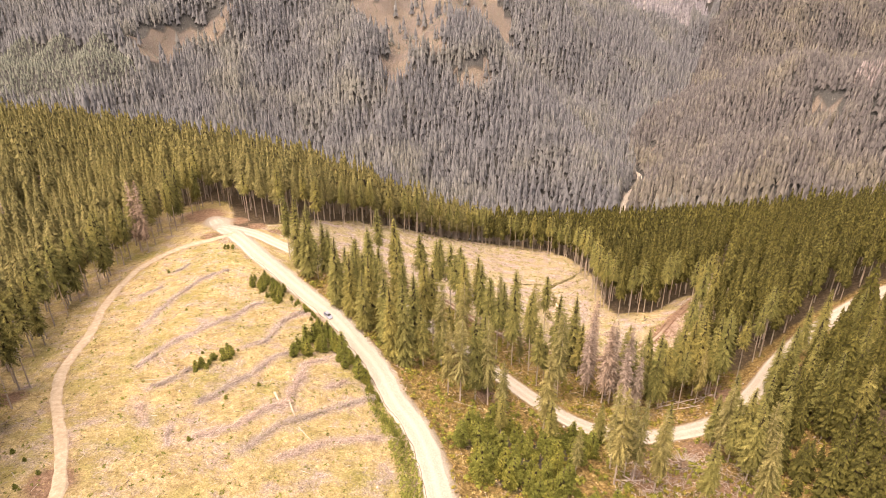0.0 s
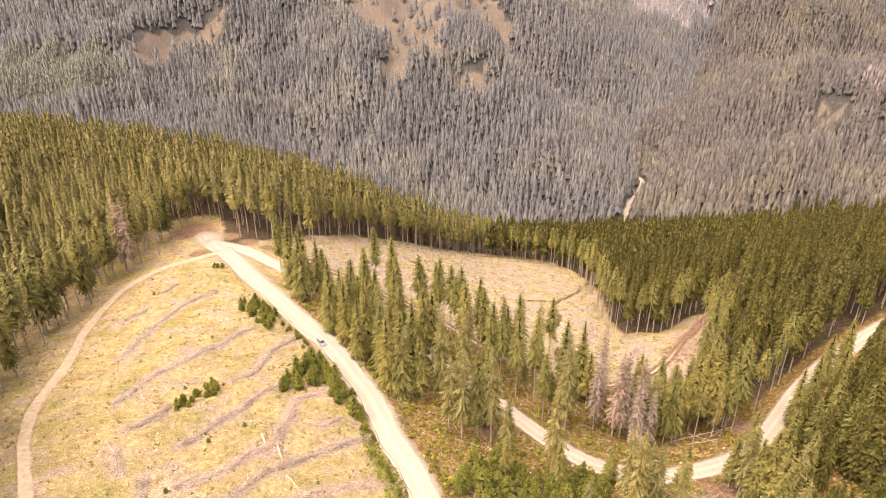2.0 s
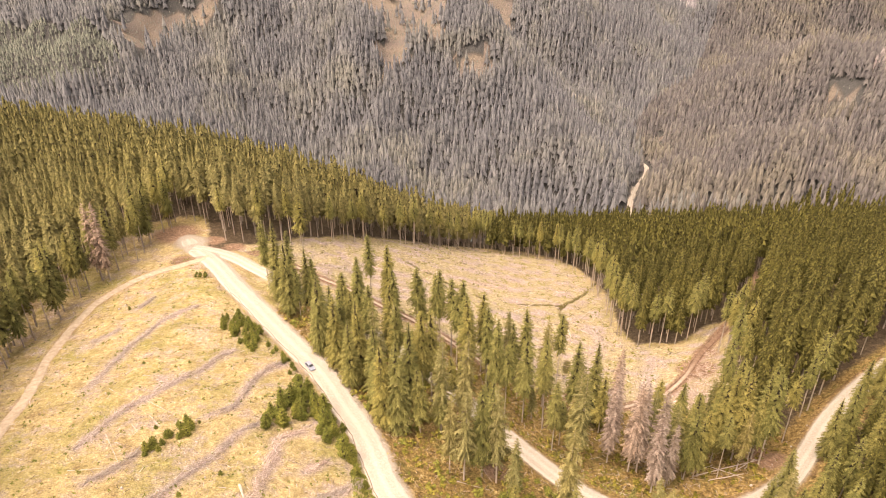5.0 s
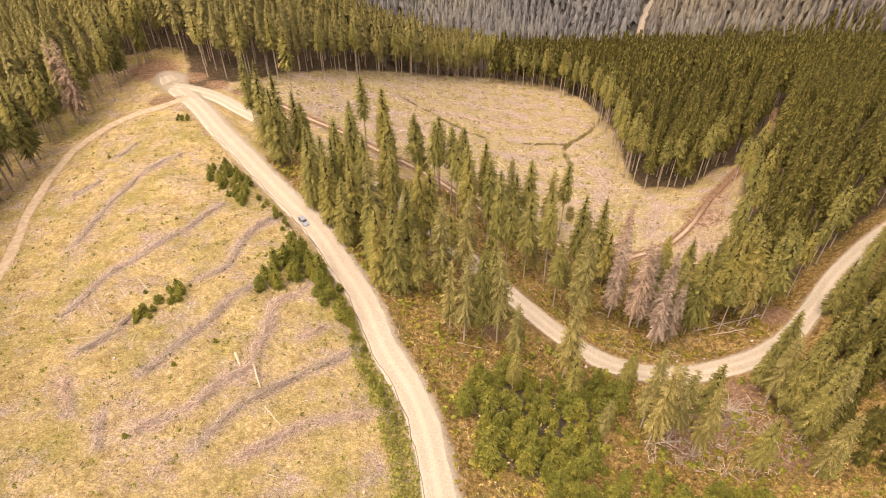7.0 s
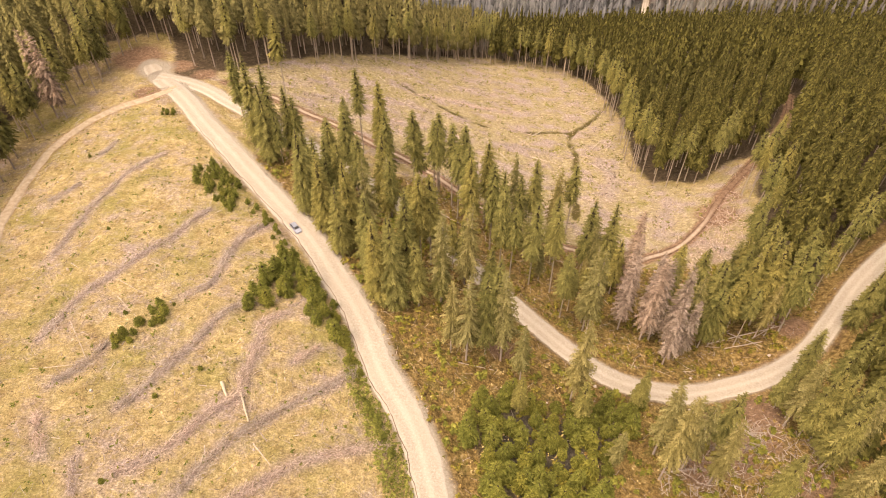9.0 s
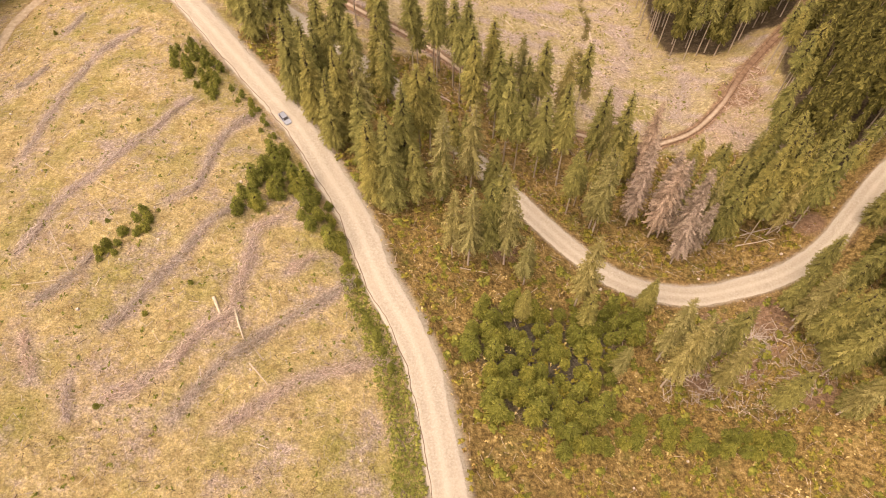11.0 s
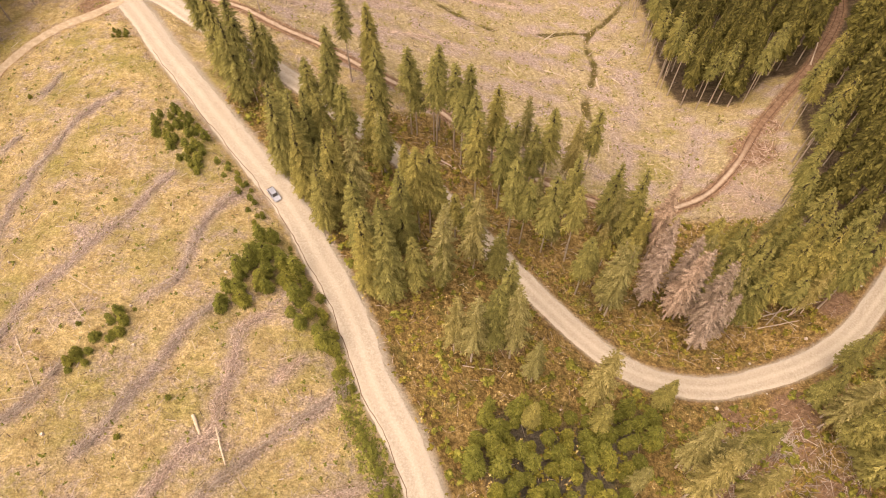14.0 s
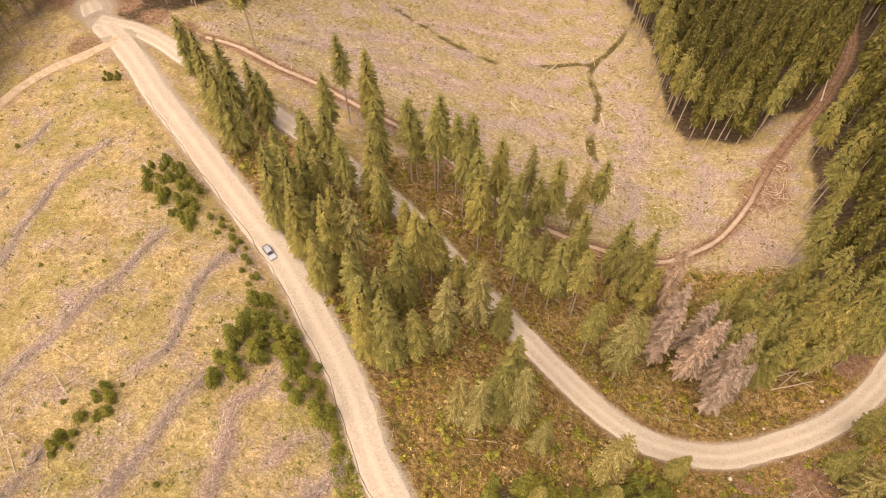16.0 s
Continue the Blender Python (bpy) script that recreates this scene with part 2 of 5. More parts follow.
# ---- the lie of the land: spot heights every 80 m from (-320, 40), smoothed
SPOTS = [
    [11.1, 20.2, 26.5, 26.1, 15.7, 5.2, 18.4, 38.0, 50.0],
    [0.1, 5.0, 14.4, 26.4, 4.9, -25.6, 8.7, 32.0, 40.0],
    [-7.9, -10.2, -9.5, 8.4, -8.6, -36.5, 7.2, 22.0, 28.0],
    [-13.5, -17.9, -19.5, -1.7, -38.9, -60.7, -22.0, -8.0, -4.0],
    [-19.5, -19.7, -16.0, -16.8, -60.4, -81.3, -59.2, -49.5, -44.7],
    [-28.2, -32.2, -40.8, -62.1, -96.0, -109.7, -97.2, -94.7, -95.5],
    [-48.5, -63.2, -88.4, -115.5, -134.3, -139.3, -134.4, -134.8, -140.9],
    [-91.9, -121.8, -153.7, -176.0, -181.2, -181.4, -180.6, -181.9, -189.3],
    [-147.0, -189.1, -223.4, -238.4, -233.6, -229.2, -229.2, -231.7, -239.4],
]
SPOTS = np.pad(np.array(SPOTS), 1, mode="edge")


def spline_weight(u):
    u = np.abs(u)
    return np.where(u < 1, 2 / 3 - u * u + u**3 / 2, np.where(u < 2, np.clip(2 - u, 0, 2) ** 3 / 6, 0))


def near_hill(x, y):
    x, y = np.clip(x, -320, 320), np.clip(y, 40, 680)
    out = np.zeros(np.shape(x))
    for j in range(11):
        wy = spline_weight((y - 40) / 80 - (j - 1))
        for i in range(11):
            out += SPOTS[j, i] * wy * spline_weight((x + 320) / 80 - (i - 1))
    return out


def waves(x, y, size, seed):
    """A cheap smooth wobble about -1 to 1."""
    rng = np.random.RandomState(seed)
    out = np.zeros(np.shape(x))
    for k in range(7):
        a, f, p = rng.uniform(0, 6.28), rng.uniform(0.6, 1.9) / size, rng.uniform(0, 6.28)
        out += np.sin((x * np.cos(a) + y * np.sin(a)) * 6.28 * f + p)
    return out / 3.5


SIDE_VALLEY = np.array([(120, 500), (191, 657), (252, 850), (262, 950), (324, 1068), (418, 1181), (540, 1450), (760, 1900)], float)


def beside(x, y, line):
    """Distance to a line, plus on its right, and how far along it."""
    best, side, along, run = np.full(np.shape(x), 1e9), np.zeros(np.shape(x)), np.zeros(np.shape(x)), 0.0
    for a, b in zip(line[:-1], line[1:]):
        d = b - a
        size = math.hypot(*d)
        s = np.clip(((x - a[0]) * d[0] + (y - a[1]) * d[1]) / size**2, 0, 1)
        off = np.hypot(x - a[0] - s * d[0], y - a[1] - s * d[1])
        turn = (x - a[0]) * d[1] - (y - a[1]) * d[0]
        closer = off < best
        best, side, along = np.where(closer, off, best), np.where(closer, np.sign(turn), side), np.where(closer, run + s * size, along)
        run += size
    return best * side, along


def smooth_top(a, b, k):
    h = np.clip(0.5 + 0.5 * (a - b) / k, 0, 1)
    return b + (a - b) * h + k * h * (1 - h)


# gullies that part the far slopes into spurs: line, depth, width
GULLIES = [
    (np.array([(285, 1010), (205, 1060), (110, 1130), (20, 1230), (-60, 1330)], float), 62, 62),
    (np.array([(-160, 735), (-190, 850), (-250, 960), (-330, 1060)], float), 30, 70),
    (np.array([(60, 745), (40, 840), (20, 930)], float), 16, 45),
    (np.array([(400, 700), (395, 790), (420, 870)], float), 22, 45),
    (np.array([(560, 740), (560, 850), (590, 950)], float), 26, 55),
    (np.array([(470, 1160), (560, 1190), (680, 1260), (820, 1380)], float), 46, 70),
    (np.array([(600, 1480), (560, 1650), (600, 1850)], float), 60, 90),
]


def land(x, y):
    """Height of the open ground, without the roads."""
    x, y = np.asarray(x, float), np.asarray(y, float)
    d, along = beside(x, y, SIDE_VALLEY)
    floor = -212 + 0.02 * np.clip(along - 300, 0, None)
    folds = 32 * waves(x, y, 280, 3) + 11 * waves(x, y, 110, 4)
    front = -205 + 0.42 * (y - 745) + folds
    flank = floor + 0.62 * (-d - 6) + 0.5 * folds
    left = np.minimum(front, np.where(y > 640, flank, -400))
    right = np.minimum(floor + 0.46 * (d - 8), -205 + 0.6 * (y - 600)) + 0.6 * folds
    right = np.minimum(right, -104 - 0.3 * (y - 880) + 0.8 * folds)
    back = np.where(d > -40, -225 + 0.5 * (y - 1290) + 1.4 * folds, -400)
    right = np.maximum(right, np.minimum(back, 90 + folds))
    left = np.minimum(left, 190 + folds)
    near = near_hill(x, y) + 7 * np.exp(-(((x + 190) / 150) ** 2 + ((y - 440) / 90) ** 2))
    far = smooth_top(left, right, 10)
    for line, depth, width in GULLIES:
        off, run = beside(x, y, line)
        far = far - depth * np.clip(run / 120, 0, 1) * np.exp(-((off / width) ** 2))
    far = smooth_top(far, floor - 2 + 0 * x, 6)
    z = np.where(y > 480, smooth_top(near, far, 14), near)
    z = z + 0.5 * waves(x, y, 22, 5) + 0.22 * waves(x, y, 7, 6)
    return z


def smooth_line(points, step=1.5):
    """Points along a smooth curve through the given ones."""
    p = np.array(points, float)
    p = np.vstack([2 * p[0] - p[1], p, 2 * p[-1] - p[-2]])
    out = []
    for a, b, c, d in zip(p[:-3], p[1:-2], p[2:-1], p[3:]):
        n = max(2, int(math.hypot(*(c - b)) / step))
        for s in np.arange(n) / n:
            out.append(0.5 * (2 * b + (c - a) * s + (2 * a - 5 * b + 4 * c - d) * s**2 + (3 * b - a - 3 * c + d) * s**3))
    out.append(p[-2])
    return np.array(out)


UPPER_ROAD = smooth_line([(-110, 302), (-104, 293), (-91, 278), (-78, 259), (-66, 243), (-50, 221.5), (-37, 204), (-28, 188), (-21, 175), (-14, 157), (-6, 141), (-1, 119), (1, 95), (-4, 60), (-18, 20), (-40, -40), (-58, -130), (-50, -300)])
VALLEY_ROAD = smooth_line([(185, 640), (197, 695), (208, 731), (225, 775), (246, 817), (256, 846), (254, 858), (250, 868)], 4.0)
LOWER_ROAD = smooth_line([(-104, 293), (-88, 287), (-72, 275), (-46, 256.5), (-29, 243), (-11, 227), (3, 209.5), (16, 193), (28, 179), (37, 170.5), (46, 165.5), (60, 163.5), (74, 166.5), (87, 171), (98, 178), (108, 188), (120, 200), (138, 213), (165, 226), (200, 236)])
DIRT_TRACK = smooth_line([(-95, 285), (-104, 276.5), (-114, 268), (-122, 254), (-124, 236), (-121, 210), (-114, 187), (-109, 162), (-101, 142), (-92, 127), (-84, 112), (-80, 98), (-80, 60), (-88, 0), (-104, -110), (-100, -300)])
SKID_TRAIL = smooth_line([(-72, 289), (-62, 286), (-49, 279.5), (-39, 276), (-25, 269), (-14, 263.5), (-1, 254), (11, 242), (22, 232), (40, 224), (58, 220), (68, 223), (78, 228.5), (90, 241), (102, 258), (116, 274), (130, 290), (147, 314), (160, 340)])
ROADS = [(UPPER_ROAD, 3.5), (LOWER_ROAD, 2.7), (DIRT_TRACK, 1.55), (SKID_TRAIL, 1.25), (VALLEY_ROAD, 2.8)]


def level_along(line):
    z = land(line[:, 0], line[:, 1])
    n = 9
    return np.convolve(np.pad(z, n, mode="edge"), np.ones(2 * n + 1) / (2 * n + 1), mode="valid")


LEVELS = [level_along(line) for line, _ in ROADS]


def nearest(x, y, line):
    """Distance from each place to a dense line, and which of its points is nearest."""
    x, y = np.ravel(x), np.ravel(y)
    off, which = np.full(x.shape, 1e9), np.zeros(x.shape, int)
    box = (x > line[:, 0].min() - 25) & (x < line[:, 0].max() + 25) & (y > line[:, 1].min() - 25) & (y < line[:, 1].max() + 25)
    idx = np.nonzero(box)[0]
    for part_ in np.array_split(idx, max(1, len(idx) // 4000)):
        d = np.hypot(x[part_, None] - line[None, :, 0], y[part_, None] - line[None, :, 1])
        off[part_], which[part_] = d.min(1), d.argmin(1)
    return off, which


def ground_height(x, y):
    """Height of the ground with the roads cut in."""
    shape = np.shape(x)
    x, y = np.ravel(np.asarray(x, float)), np.ravel(np.asarray(y, float))
    z = land(x, y)
    for (line, half), level in zip(ROADS, LEVELS):
        off, which = nearest(x, y, line)
        blend = np.clip((off - half - 0.9) / (3.5 if half > 3 else 2.0), 0, 1)
        blend = blend * blend * (3 - 2 * blend)
        z = np.where(off < 20, (level[which] - 0.16) * (1 - blend) + z * blend, z)
    for line in (CREEK, CREEK_ARM, DITCH):
        off, _ = nearest(x, y, line)
        z = z - 0.9 * np.exp(-((off / 1.6) ** 2))
    return z.reshape(shape)


def height(x, y):
    return float(ground_height(np.array([x]), np.array([y]))[0])


def inside(x, y, outline):
    """Which places lie in an outline."""
    x, y = np.asarray(x, float), np.asarray(y, float)
    out = np.zeros(x.shape, bool)
    for (ax, ay), (bx, by) in zip(outline, outline[1:] + outline[:1]):
        crosses = (ay > y) != (by > y)
        out ^= crosses & (x < (bx - ax) * (y - ay) / ((by - ay) or 1e-9) + ax)
    return out


# little watercourse in the hollow
CREEK = smooth_line([(86, 372), (78, 356), (69, 341), (60, 328), (57, 318), (57.5, 308), (56.5, 297), (52, 284), (49, 272), (50, 262), (47, 246)])
CREEK_ARM = smooth_line([(60, 328), (50, 327.5), (42, 324), (33, 325)])
DITCH = smooth_line([(-20, 340), (-3, 328), (6, 323.5), (20, 318)])

# heaped branches left in rows by the fellers
UPPER_ROWS = [
    [(-19, 158), (-25, 151), (-31, 146), (-38, 139), (-44, 131), (-48, 123)],
    [(-12, 138), (-20, 135), (-28, 132), (-34, 127), (-40, 122)],
    [(-36, 172), (-41, 168), (-41, 161), (-42, 152), (-42, 146), (-46, 142), (-50, 135), (-56, 129), (-60, 126)],
    [(-48, 173), (-52, 166), (-57, 154), (-61, 145), (-64, 141)],
    [(-72, 158), (-74, 151), (-78, 146)],
    [(-49, 205), (-54, 197), (-55, 186), (-56, 179), (-61, 174)],
    [(-65, 211), (-70, 198), (-75, 190), (-78, 182), (-83, 175), (-85, 166), (-86, 158)],
    [(-86, 240), (-92, 231), (-95, 219), (-97, 208), (-97, 196), (-98, 187)],
    [(-104, 248), (-106, 239)],
    [(-105, 223), (-110, 214)],
    [(-78, 139), (-73, 130)],
    [(-65, 123), (-67, 129)],
    [(-29, 162), (-33, 157)],
]
LOWER_ROWS = [
    [(-40, 306), (-24, 312), (-4, 316)],
    [(-26, 292), (-8, 297), (10, 296)],
    [(-10, 332), (12, 340), (34, 342)],
    [(6, 272), (22, 278), (40, 276)],
    [(20, 300), (34, 303), (46, 300)],
    [(10, 360), (28, 366), (46, 362)],
    [(20, 390), (38, 396), (56, 392)],
    [(62, 262), (68, 280), (66, 300)],
    [(74, 236), (80, 250), (84, 262)],
    [(96, 216), (90, 226), (86, 232)],
    [(52, 232), (58, 246), (56, 258)],
    [(-50, 296), (-34, 298), (-20, 304)],
]

# open, felled ground
UPPER_FELLING = [(-100, 284), (-112, 286), (-126, 274), (-133, 252), (-133, 213), (-128, 187), (-121, 160), (-112, 142), (-106, 125), (-98, 100), (-92, 40), (0, 40), (0, 119), (-8, 141), (-24, 175), (-40, 204), (-68, 243), (-92, 276)]
LOWER_FELLING = [(-88, 294), (-74, 306), (-57, 328), (-32, 362), (-8, 410), (20, 456), (56, 460), (76, 440), (82, 402), (83, 345), (77.5, 300), (78.5, 275), (89, 273), (93, 268), (99, 267), (106, 273), (118, 282), (114, 268), (108.5, 258), (107, 246), (103, 243), (100, 229), (91, 210), (72, 212), (50, 216), (30, 226), (12, 240), (0, 250), (-25, 264), (-50, 276)]
FAR_FELLINGS = [
    [(-159, 1110), (-115, 1064), (-84, 1036), (-84, 972), (-72, 912), (-59, 938), (-29, 964), (0, 980), (11, 1042), (43, 1088), (61, 1030), (101, 1120), (115, 1220), (92, 1244), (75, 1294), (-130, 1190), (-139, 1126)],
    [(-448, 996), (-440, 1058), (-394, 1110), (-320, 1134), (-312, 1126), (-328, 1100), (-376, 1048), (-388, 962), (-417, 966)],
    [(16, 948), (42, 938), (77, 940), (77, 910), (49, 900), (21, 922)],
    [(458, 866), (471, 872), (487, 852), (489, 822), (471, 792), (460, 820)],
    [(299, 998), (310, 988), (293, 892), (275, 868), (279, 908)],
]
PLANTATION = [(-697, 1062), (-590, 1028), (-445, 972), (-401, 924), (-437, 878), (-541, 900), (-640, 890)]
SCRUB = [(-62, 240), (-34, 204), (-18, 172), (-6, 148), (3, 120), (6, 60), (120, 60), (112, 175), (90, 166), (74, 161), (60, 158), (44, 160), (30, 170), (14, 188), (0, 206), (-14, 224), (-46, 252)]

OPEN_BEHIND = [(-170, 110), (-98, 110), (-92, 60), (0, 60), (-4, -20), (-20, -120), (-10, -300), (-190, -320), (-230, -60)]
SCRUB_BEHIND = [(6, 66), (118, 66), (150, -40), (130, -200), (170, -310), (-4, -300), (-14, -120), (2, -10)]
# ground painted darker here for the shade between the young spruces
YOUNG_SHADE = [(3, 146), (9, 157), (21, 155), (27, 155), (40, 158), (50, 162), (43, 150), (36, 139), (28, 122), (9, 128)]
ROAD_STRIP = [(-98, 288), (-64, 245), (-40, 213), (-28, 203), (-4, 206), (9, 226), (-14, 259), (-50, 278), (-75, 289)]
WOOD_EDGE = [(-100, 296), (-112, 330), (-140, 320), (-142, 280), (-152, 255), (-152, 210), (-146, 180), (-138, 150), (-124, 128), (-112, 90), (-86, 90), (-100, 126), (-116, 160), (-127, 215), (-127, 250), (-118, 272)]
INNER_BANK = [(-24, 246), (-4, 222), (14, 200), (28, 184), (42, 173), (60, 168), (76, 171), (92, 178), (104, 192), (100, 206), (92, 216), (60, 216), (24, 234), (0, 252)]


def grown(low, high, near_low, near_high, fine_low, fine_high, step, grow):
    """Even steps in the middle, growing outwards, and far out growing more."""
    mid = list(np.arange(fine_low, fine_high + 0.01, step))
    up, s = [mid[-1]], step
    while up[-1] < high:
        s = min(s * grow, 14 if up[-1] < near_high else 60)
        up.append(up[-1] + s)
    down, s = [mid[0]], step
    while down[-1] > low:
        s = min(s * grow, 14 if down[-1] > near_low else 60)
        down.append(down[-1] - s)
    return np.array(down[:0:-1] + mid + up[1:])


def ragged(x, y):
    """Places shifted a little this way and that, so that felled edges run unevenly."""
    return x + 9 * waves(x, y, 55, 91) + 4 * waves(x, y, 17, 93), y + 12 * waves(x, y, 60, 92) + 5 * waves(x, y, 19, 94)


def build_ground():
    xs = grown(-2400, 2400, -700, 900, -150, 150, 1.6, 1.10)
    ys = grown(-900, 3200, 96, 1700, 96, 318, 1.6, 1.05)
    gx, gy = np.meshgrid(xs, ys)
    gz = ground_height(gx, gy)
    x, y = gx.ravel(), gy.ravel()
    co = np.stack([x, y, gz.ravel()], 1)
    nx, ny = len(xs), len(ys)
    a = (np.arange(ny - 1)[:, None] * nx + np.arange(nx - 1)[None, :]).ravel()
    quads = np.stack([a, a + 1, a + nx + 1, a + nx], 1)
    me = bpy.data.meshes.new("ground")
    me.vertices.add(len(co))
    me.vertices.foreach_set("co", co.ravel())
    me.loops.add(quads.size)
    me.loops.foreach_set("vertex_index", quads.ravel())
    me.polygons.add(len(quads))
    me.polygons.foreach_set("loop_start", np.arange(len(quads)) * 4)
    me.update(calc_edges=True)
    me.polygons.foreach_set("use_smooth", np.ones(len(quads), bool))

    def fall(off, inner, outer):
        return np.clip(1 - (off - inner) / (outer - inner), 0, 1)

    gravel, soil = np.zeros(len(x)), np.zeros(len(x))
    for n, (line, half) in enumerate(ROADS):
        off, which = nearest(x, y, line)
        if n in (0, 1, 4):
            ahead = np.gradient(line, axis=0)[which]
            dusty = ahead[:, 0] * (y - line[which, 1]) - ahead[:, 1] * (x - line[which, 0]) > 0
            gravel = np.maximum(gravel, fall(off, half - 0.6, half + np.where(dusty & (n == 0), 3.2, 1.6)) * 0.85)
            soil = np.maximum(soil, fall(off, half + 1, half + 4) * 0.45)
        else:
            soil = np.maximum(soil, fall(off, half, half + 2.5) * (0.8 if n == 3 else 0.5))
    # bare earth at the head of the upper road and where the skid trail leaves the wood
    for cx, cy, r in ((-117, 309, 17), (-108, 300, 10), (-98, 302, 8), (-88, 296, 7), (-78, 292, 6), (-104, 281, 9), (96, 246, 12), (104, 258, 8), (-115, 142, 9), (-84, 108, 9), (92, 190, 7), (78, 158, 9), (64, 154, 8), (96, 186, 7), (67, 145, 9), (57, 142, 8), (82, 139, 9), (76, 150, 7), (14, 172, 6), (88, 161, 8)):
        soil = np.maximum(soil, fall(np.hypot(x - cx, y - cy), r * 0.3, r) * 0.85)
    gravel = np.maximum(gravel, fall(np.hypot(x + 107, y - 299), 3, 12) * 0.8)
    brash, wet = np.zeros(len(x)), np.zeros(len(x))
    for row in UPPER_ROWS + LOWER_ROWS:
        off, _ = nearest(x, y, smooth_line(row))
        brash = np.maximum(brash, np.clip(0.95 + 0.4 * waves(x, y, 6, 45), 0, 1) * np.exp(-((off / (1.7 if row in UPPER_ROWS else 3.0)) ** 2)))
    for line in (CREEK, CREEK_ARM, DITCH):
        off, _ = nearest(x, y, line)
        wet = np.maximum(wet, np.exp(-((off / 1.7) ** 2)) * (0.8 + 0.4 * waves(x, y, 15, 44)))
    lower = inside(x, y, LOWER_FELLING)
    streaks = waves(x, y, 26, 17) + 0.8 * waves(x, y, 10, 18)
    brash = np.maximum(brash, lower * np.clip(-0.05 + 1.15 * streaks, 0.0, 0.9))
    opened = inside(x, y, UPPER_FELLING) | lower | inside(x, y, ROAD_STRIP) | inside(x, y, WOOD_EDGE) | inside(x, y, OPEN_BEHIND)
    for line in (LOWER_FELLING[5:24], UPPER_FELLING[:11]):
        opened |= nearest(x, y, smooth_line(line, 3))[0] < 2.5
    far_felled = np.zeros(len(x), bool)
    for outline in FAR_FELLINGS:
        far_felled |= inside(*ragged(x, y), outline)
    scrub = inside(x, y, SCRUB) | inside(x, y, SCRUB_BEHIND) | inside(x, y, INNER_BANK)
    scrub |= (nearest(x, y, LOWER_ROAD)[0] < 8) & (x > -10)

    def softened(values, rounds=3):
        v = values.reshape(ny, nx).astype(float)
        for _ in range(rounds):
            v = np.pad(v, 1, mode="edge")
            v = (v[:-2] + v[1:-1] + v[2:]) / 3
            v = (v[:, :-2] + v[:, 1:-1] + v[:, 2:]) / 3
        return v.ravel()

    opened, scrub = np.clip(softened(opened * 1.0, 6) * 1.5, 0, 1), softened(scrub * 1.0, 5)
    patches = 0.5 + 0.25 * waves(x, y, 60, 71) + 0.2 * waves(x, y * 3, 40, 72)
    opened, brash = np.where(far_felled, 0.5, opened), np.where(far_felled, 0.45 + 0.6 * patches, brash)
    # far floor and fellings greyed for haze; shade among young spruces painted dark
    shade_haze_floor = np.where(y > 620, np.where(far_felled, 0.44 + 0.1 * patches, 1.0), softened(inside(x, y, YOUNG_SHADE) * 0.6))
    for name, values in (("gravel", gravel), ("soil", soil), ("clear", opened), ("scrub", scrub), ("brash", brash), ("wet", wet), ("shade_haze_floor", shade_haze_floor), ("hollow", softened(lower * 1.0))):
        layer = me.attributes.new(name, "FLOAT", "POINT")
        layer.data.foreach_set("value", values.astype(np.float32))
    me.materials.append(GROUND)
    ob = new("ground", me)
    return tagged(ob, "rolling hillside of dry yellow grass, brush and forest litter", "ground", kind="structure")


def build_road(name, line, level, half, mat, label):
    """A strip along a line, a little crowned, with uneven edges."""
    n = len(line)
    ahead = np.gradient(line, axis=0)
    ahead /= np.linalg.norm(ahead, axis=1)[:, None]
    side = np.stack([ahead[:, 1], -ahead[:, 0]], 1)
    s = np.arange(n) * 1.5
    across = np.linspace(-1, 1, 11)
    wob = [(0.05 if half > 2 else 0.16) * waves(s, 0 * s, 9, k) + (0.03 if half > 2 else 0.1) * waves(s, 0 * s, 3.1, k + 7) for k in (21, 22)]
    taper = np.clip(0.7 + s / 14, 0, 1) if name == "road_upper" else np.ones(n)
    verts, acr = [], []
    for u in across:
        w = half * taper * u * (1 + (wob[0] if u < 0 else wob[1]) * abs(u))
        p = line + side * w[:, None]
        z = level + 0.10 * (1 - u * u) - 0.22 * (abs(u) > 0.99) + 0.03 * waves(p[:, 0], p[:, 1], 3, 33) - 0.05 * np.exp(-((abs(u) - 0.4) / 0.15) ** 2)
        verts.append(np.column_stack([p, z]))
        acr.append(np.full(n, u))
    co = np.stack(verts, 1).reshape(-1, 3)
    m = len(across)
    a = (np.arange(n - 1)[:, None] * m + np.arange(m - 1)[None, :]).ravel()
    me = bpy.data.meshes.new(name)
    me.from_pydata(co.tolist(), [], np.stack([a, a + 1, a + m + 1, a + m], 1).tolist())
    layer = me.attributes.new("across", "FLOAT", "POINT")
    layer.data.foreach_set("value", np.stack(acr, 1).ravel().astype(np.float32))
    me.polygons.foreach_set("use_smooth", np.ones(len(me.polygons), bool))
    me.materials.append(mat)
    return tagged(new(name, me), label, "road", kind="structure")


build_ground()
build_road("road_upper", UPPER_ROAD, LEVELS[0], 3.5, GRAVEL, "pale dusty gravel forest road with wheel ruts")
build_road("road_lower", LOWER_ROAD, LEVELS[1] + 0.02, 2.7, GRAVEL, "pale gravel forest road curving round the hollow")
build_road("track_dirt", DIRT_TRACK, LEVELS[2], 1.55, SAND, "worn dirt track along the edge of the wood")
build_road("track_skid", SKID_TRAIL, LEVELS[3], 1.25, DIRT, "rutted reddish skid trail across the felled hollow")
build_road("road_valley", VALLEY_ROAD, LEVELS[4] + 0.6, 2.8, GRAVEL, "pale road far down on the valley floor")
ahead_rut = np.gradient(UPPER_ROAD, axis=0)
